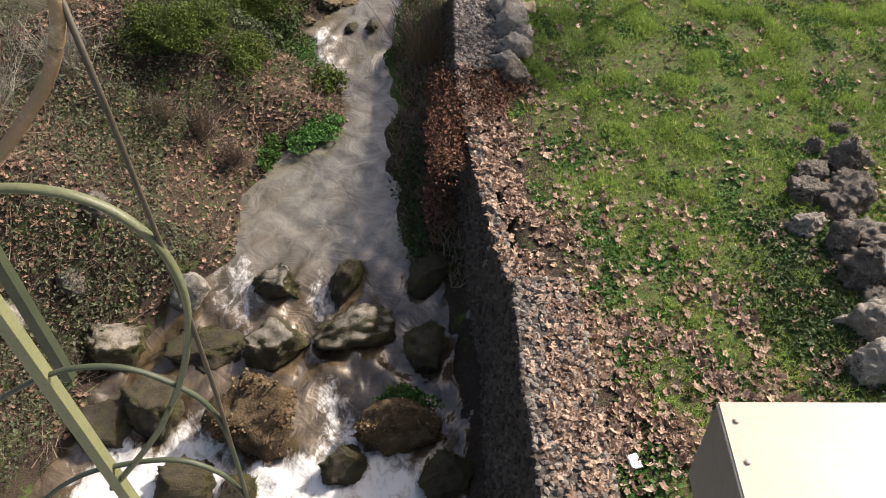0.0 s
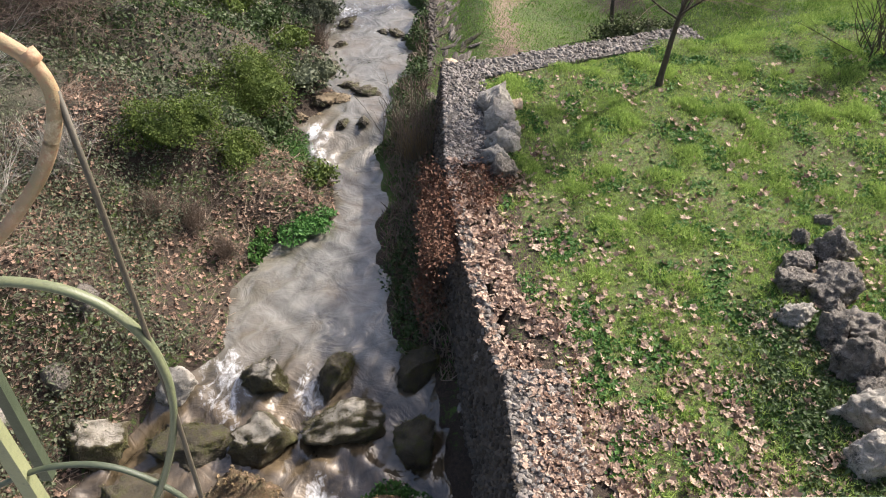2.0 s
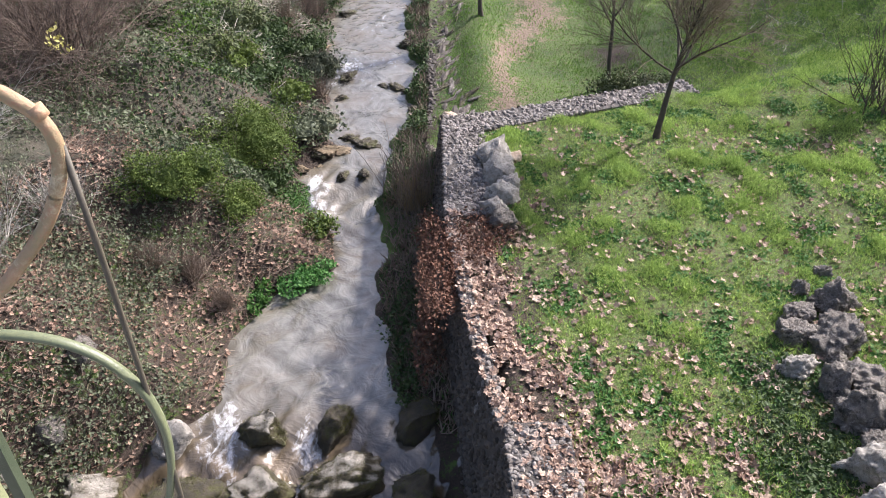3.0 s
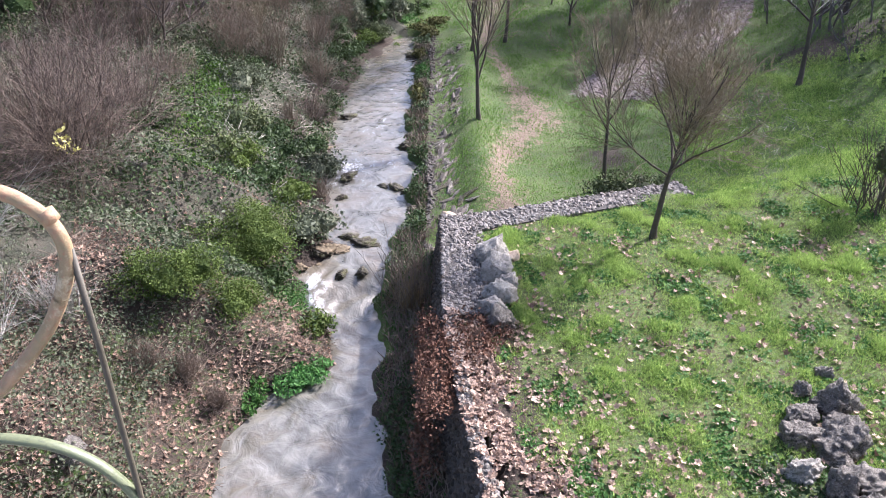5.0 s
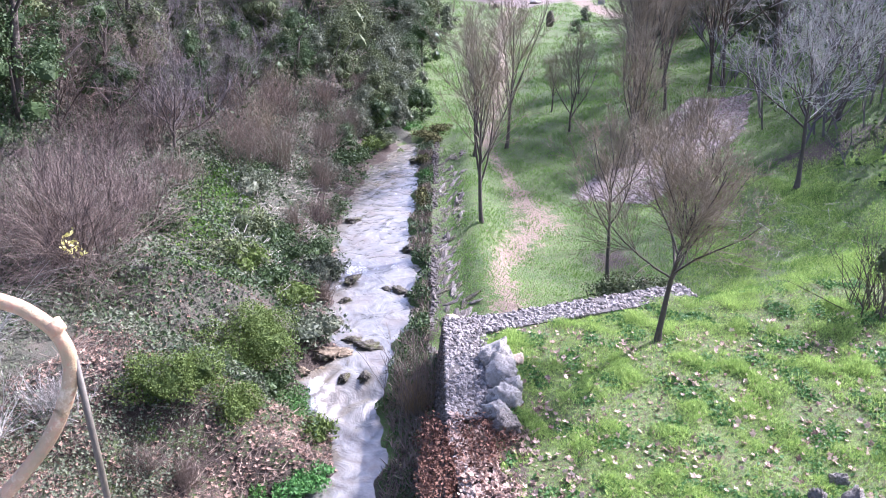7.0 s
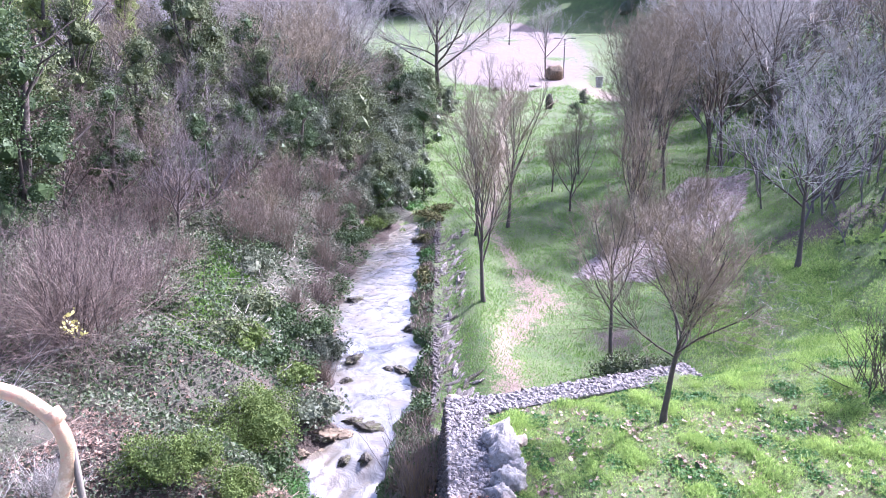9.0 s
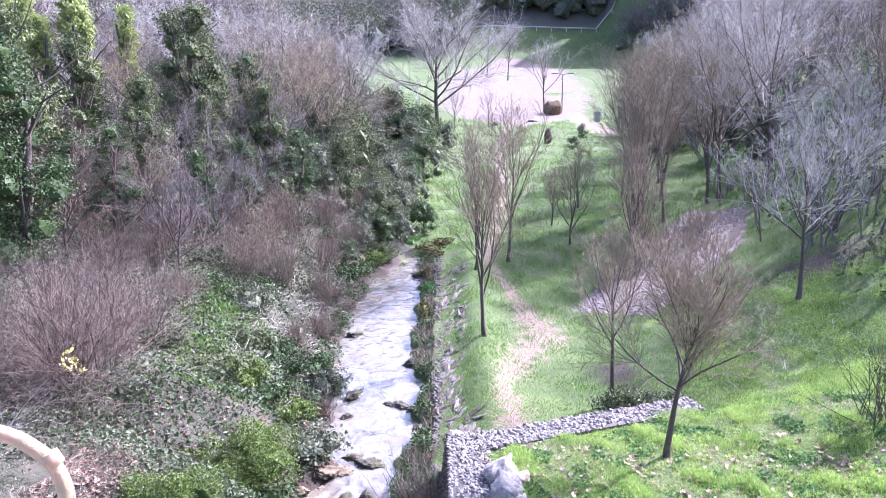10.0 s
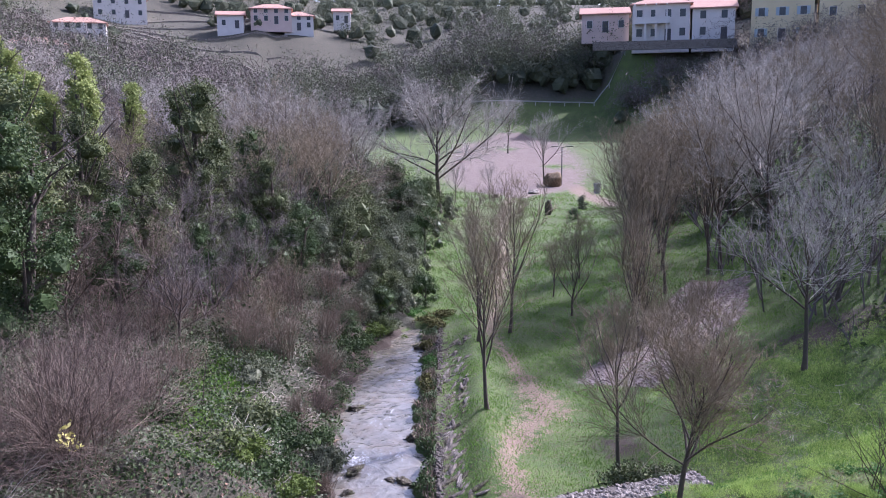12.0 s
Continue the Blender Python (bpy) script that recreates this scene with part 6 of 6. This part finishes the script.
far_wood("slope_woodland", 330, (-120, 100, 95, 200), near_keep, 4.2, FAR_GREEN, "dark evergreen woodland on the slopes round the park", 700, 0.085)
far_wood("park_edge_woodland", 75, (-30, 33, 150, 182), near_keep, 4.6, FAR_GREEN, "dark evergreen trees behind the park embankment", 700, 0.085)
far_wood("slope_bare_wood", 150, (-120, 100, 95, 200), near_keep, 4.6, FAR_TWIG, "leafless grey-brown trees among the evergreens", 1100, bare=True)
far_wood("hillside_woodland", 640, (-200, 200, 190, 400), far_keep, 4.8, FAR_GREEN, "dark evergreen woodland covering the far hillsides", 430, 0.085)
far_wood("hillside_scrub", 170, (-200, 150, 190, 330), far_keep, 3.2, IVY_GREY, "greyish olive trees and scrub on the far hillsides", 260)


def near_houses(x, y):
    return (x > 40 - (y > 142) * 9) & (x < 84) & (y > 116) & (y < 149)


far_wood("house_hedge_wood", 90, (22, 84, 116, 149), near_houses, 2.7, FAR_GREEN, "evergreen trees on the slope below the houses", 500, 0.09)
far_wood("house_bare_wood", 90, (30, 84, 105, 149), near_houses, 3.4, FAR_TWIG, "leafless grey trees on the slope below the houses", 600, bare=True)
BRUSH_V, BRUSH_F = tubes(np.array([[(0, 0, 0), (0.05, 0.02, 0.5), (0.02, 0.1, 1.0)], [(0, 0, 0.3), (0.2, 0.05, 0.6), (0.3, 0.1, 0.95)], [(0, 0, 0.2), (-0.18, -0.1, 0.55), (-0.25, -0.12, 0.9)]]), np.array([[0.02, 0.014, 0.006]] * 3), 3)
pb = sow(4200, -60, 70, 26, 135, lambda x, y: ((x < left_edge(y) - 3.5) | (x > np.interp(y, [26, 40, 70, 100, 135], [12.5, 13.5, 20, 30, 34]))) * (np.abs(np.degrees(np.arctan2(x, y))) < 37))
tagged(new("undergrowth", mesh_of("undergrowth", *scatter(BRUSH_V, BRUSH_F, pb, turns(len(pb), 0.25), 2.0 * rng.uniform(0.5, 1.4, len(pb))), FAR_TWIG)), "leafless brown undergrowth filling the woods", "undergrowth", kind="stuff")
pl = sow(30000, -45, 45, 24, 100, lambda x, y: ((x < left_edge(y) - 3.0) | (x > np.interp(y, [26, 40, 70, 100], [13, 14.5, 21, 31]))) * patchy(x, y, 0.5, -0.1) * (np.abs(np.degrees(np.arctan2(x, y))) < 37))
pl[:, 2] += rng.uniform(0, 1.1, len(pl))
tagged(new("wood_ivy", leaf_mesh("wood_ivy", pl, 0.22, IVY)), "ivy and evergreen undergrowth on the woodland floor", "ivy", kind="stuff")

# ---- houses ----
def house(x, y, turn, w, d, h, storeys, wallmat, label, cols=4, roof="hip", shutters=False, base=None, balcony=False):
    """Body, roof, and on the front and left faces windows, each a frame, pane and sill set into the wall."""
    z = gz(x, y) if base is None else base
    ob = tagged(new("house"), label, "house", "houses on the hills")
    ob.matrix_world = pose(x, y, z, 0, 0, turn)
    box_part("wall", (-w / 2, w / 2, -d / 2, d / 2, -2.0, h), wallmat, ob)
    o, rh = 0.5, 0.22 * d
    bm = bmesh.new()
    r = w * 0.5 - d * 0.5 if roof == "hip" else w / 2 + o
    vs = [bm.verts.new(c) for c in ((-w / 2 - o, -d / 2 - o, h), (w / 2 + o, -d / 2 - o, h), (w / 2 + o, d / 2 + o, h), (-w / 2 - o, d / 2 + o, h), (-r, 0, h + rh), (r, 0, h + rh),
                                   (-w / 2 - o, -d / 2 - o, h - 0.2), (w / 2 + o, -d / 2 - o, h - 0.2), (w / 2 + o, d / 2 + o, h - 0.2), (-w / 2 - o, d / 2 + o, h - 0.2))]
    for f in ((0, 1, 5, 4), (1, 2, 5), (2, 3, 4, 5), (3, 0, 4), (6, 7, 1, 0), (7, 8, 2, 1), (8, 9, 3, 2), (9, 6, 0, 3), (9, 8, 7, 6)):
        bm.faces.new([vs[i] for i in f])
    child("roof", bm_mesh("roof", bm, ROOFTILE), ob, "low-pitched clay tile roof")
    sh = h / storeys
    for s in range(storeys):
        for c in range(cols):
            cx = -w / 2 + w * (c + 0.5) / cols
            door = s == 0 and c == cols // 2
            ww, wh = (1.1, 2.1) if door else (1.0, 1.35)
            z0 = s * sh + (0.05 if door else 0.9)
            win = child("door" if door else "window", None, ob, m=Matrix.Translation((cx, -d / 2, z0)))
            win.empty_display_size = 0.2
            box_part("frame", (-ww / 2 - 0.08, ww / 2 + 0.08, -0.05, 0.02, -0.06, wh + 0.08), PLASTER_W, win)
            box_part("pane", (-ww / 2, ww / 2, -0.08, -0.045, 0, wh), DARKROOM if door else GLASS, win)
            if shutters and not door:
                for sg in (-1, 1):
                    box_part("shutter", (sg * ww * 0.78 - ww * 0.26, sg * ww * 0.78 + ww * 0.26, -0.11, -0.06, 0, wh), SHUTTER, win)
    if balcony:
        box_part("balcony", (-w / 2 + 0.2, w * 0.15, -d / 2 - 1.5, -d / 2, sh - 0.25, sh), PLASTER_W, ob)
        for i in range(4):
            bx = -w / 2 + 0.4 + i * (w * 0.62 - 0.6) / 3
            box_part("pillar", (bx - 0.14, bx + 0.14, -d / 2 - 1.45, -d / 2 - 1.17, -2, h - 0.1), PLASTER_W, ob)
        box_part("balustrade", (-w / 2 + 0.2, w * 0.15, -d / 2 - 1.5, -d / 2 - 1.4, sh, sh + 0.9), PLASTER_W, ob)
    return ob


house(40.6, 156.8, -14, 10, 9, 6.6, 2, PLASTER_W, "white two-storey villa with a balcony and tiled roof", 4, "hip", base=24.2, balcony=True)
house(49.3, 154.4, -14, 7.2, 9, 5.6, 2, PLASTER_W, "white wing of the villa with a tiled roof", 2, "gable", base=24.2)
house(32.5, 168.0, -10, 9, 7, 3.6, 1, PLASTER_P, "low pale annexe with a tiled roof", 3, "gable", base=27.0)
house(60.3, 150.0, -22, 10, 9, 10.5, 3, PLASTER_Y, "pale yellow three-storey house with blue-grey shutters", 3, "hip", True, base=23.4)
house(69.6, 146.2, -22, 8.6, 9, 10.0, 3, PLASTER_Y, "pale yellow house wing with few windows", 2, "hip", False, base=23.2)
house(-86, 202, 20, 12, 7, 4.6, 2, PLASTER_W, "white villa on the terraced hill", 5, "hip", base=29.3, balcony=True)
house(-87, 180, 20, 14, 8, 5.0, 2, PLASTER_P, "pink house among trees", 4, "hip", base=22.0)
house(-91, 242, 20, 14, 8, 6.0, 2, PLASTER_W, "white villa high on the hill", 4, "hip", base=39.5)
house(-47, 236, 10, 11, 7, 4.2, 2, PLASTER_P, "pale pink villa on the terraced hill", 4, "hip", base=36.8)
house(-39.8, 238, 10, 8, 7, 4.0, 2, PLASTER_W, "white house on the terraced hill", 3, "hip", base=35.2)
house(-57.5, 233, 10, 7, 6, 3.6, 1, PLASTER_W, "small white house on the terraced hill", 2, "gable", base=35.5)
house(-29.0, 250, 5, 5, 5, 3.4, 1, PLASTER_W, "small white house below the wooded ridge", 2, "gable", base=38.5)
for i in range(8):
    y = 200 + i * 7.5
    xs = np.arange(-92, -40, 2.0)
    pts = np.stack([xs, y + 4 * np.sin(xs * 0.08 + i), ground_z(xs, y + 4 * np.sin(xs * 0.08 + i)) + 0.45], 1)
    V, F, _, _ = prism_along(pts[::-1], 2.5, 0.1, 1.2)
    tagged(new("terrace_wall", mesh_of("terrace_wall", V.reshape(-1, 3), F, LIMESTONE)), "dry-stone terrace wall on the far hillside", "wall", "terrace walls", kind="structure")

xs = np.arange(27.0, 52.0, 1.5)
pts = np.stack([xs, 150.5 - 0.2 * (xs - 27), np.full(len(xs), 24.0)], 1)
V, F, _, _ = prism_along(pts[::-1], 1.5, 0.15, 0.8)
tagged(new("retaining_wall", mesh_of("retaining_wall", V.reshape(-1, 3), F, LIMESTONE)), "grey stone retaining wall below the villa", "wall", kind="structure")

# ruined shed in the wood
hut = tagged(new("shed"), "ruined stone shed with a flat roof among the trees", "shed")
hut.matrix_world = pose(-12.7, 36.6, gz(-12.7, 36.6) + 0.2, 0, 0, 15)
box_part("wall", (-0.7, 0.7, -0.6, 0.6, -0.5, 1.7), CONCRETE, hut)
box_part("roof", (-0.9, 0.9, -0.8, 0.8, 1.7, 1.8), CONCRETE, hut, "grey flat roof")
box_part("door", (-0.35, 0.35, -0.64, -0.59, -0.5, 1.4), DARKROOM, hut)

# ---- park furniture ----
def lamp_post(x, y, h):
    ob = tagged(new("street_lamp"), "grey double-headed street lamp in the park", "street lamp", "street lamps")
    ob.location = (x, y, gz(x, y))
    V, F = tubes(np.array([[(0, 0, -0.2), (0, 0, h * 0.5), (0, 0, h)]]), np.array([[0.09, 0.07, 0.05]]), 8)
    child("pole", mesh_of("pole", V, F, LAMPPOST, True), ob)
    for sg in (-1, 1):
        V, F = tubes(np.array([[(0, 0, h - 0.1), (sg * 0.5, 0, h + 0.05), (sg * 0.9, 0, h + 0.05)]]), np.array([[0.035, 0.03, 0.03]]), 6)
        child("arm", mesh_of("arm", V, F, LAMPPOST, True), ob)
        box_part("lamp_head", (sg * 0.95 - 0.35, sg * 0.95 + 0.35, -0.14, 0.14, h, h + 0.12), LAMPPOST, ob, bevel=0.03)


lamp_post(14.25, 98.5, 4.5)
lamp_post(17.3, 79.0, 4.0)
lamp_post(34.0, 143.0, 5.0)
put_boulder("park_rock", 13.0, 98.0, gz(13.0, 98.0) + 0.6, 1.0, 0.8, 1.0, 0.3, MOSSY, 301, "large dark brown rock beside the lamp", "rocks in the park", 3)
put_boulder("standing_stone", 9.2, 71.4, gz(9.2, 71.4) + 0.5, 0.42, 0.3, 0.75, 0.1, BOULDER, 302, "dark standing stone on the green slope", "rocks in the park", 3)
put_boulder("park_rock", 10.2, 92, gz(10.2, 92) + 0.1, 0.7, 0.4, 0.35, 0.6, LIMESTONE, 303, "pale rock beside the park path", "rocks in the park", 3)
put_boulder("park_rock", 5.8, 88, gz(5.8, 88) + 0.1, 0.5, 0.4, 0.35, 0.6, BOULDER, 304, "dark rock on the park grass", "rocks in the park", 3)
binn = tagged(new("litter_bin"), "grey litter bin beside the park path", "bin")
binn.location = (17.2, 91.5, gz(17.2, 91.5))
bm = bmesh.new()
bmesh.ops.create_cone(bm, cap_ends=True, segments=16, radius1=0.35, radius2=0.42, depth=1.0, matrix=Matrix.Translation((0, 0, 0.5)))
child("drum", bm_mesh("drum", bm, CONCRETE, False), binn)
bm = bmesh.new()
bmesh.ops.create_cone(bm, cap_ends=True, segments=16, radius1=0.46, radius2=0.40, depth=0.12, matrix=Matrix.Translation((0, 0, 1.08)))
child("lid", bm_mesh("lid", bm, LAMPPOST, False), binn)
rail = tagged(new("guard_rail"), "pale guard rail along the top of the green embankment", "guard rail")
xs = np.linspace(4, 34, 12)
yy = 158 - 0.06 * (xs - 4)
P = np.stack([xs, yy, ground_z(xs, yy) + 0.75], 1)
V, F = tubes(P[None], np.full((1, 12), 0.12), 6)
child("beam", mesh_of("beam", V, F, CONCRETE, True), rail)
for p in P:
    box_part("post", (p[0] - 0.07, p[0] + 0.07, p[1] - 0.07, p[1] + 0.07, p[2] - 1.1, p[2]), CONCRETE, rail)

# ---- the gabion stones that lie nearest, one by one ----
STONE_MESHES = [mesh_of("stone", V0, F0, GABION_PIECE) for V0, F0 in STONES]
DARKENED_MESHES = [mesh_of("stone", V0, F0, GABION_DARK) for V0, F0 in STONES]
for base, P, sz, darkened in SINGLES:
    R3 = turns(len(P), 0.5)
    for i, (p, s) in enumerate(zip(P, sz)):
        m = Matrix(R3[i].tolist()).to_4x4()
        child("stone", (DARKENED_MESHES if darkened else STONE_MESHES)[i % 5], base, m=Matrix.Translation(Vector(p) - base.location) @ m @ Matrix.Diagonal((s, s, s, 1)))
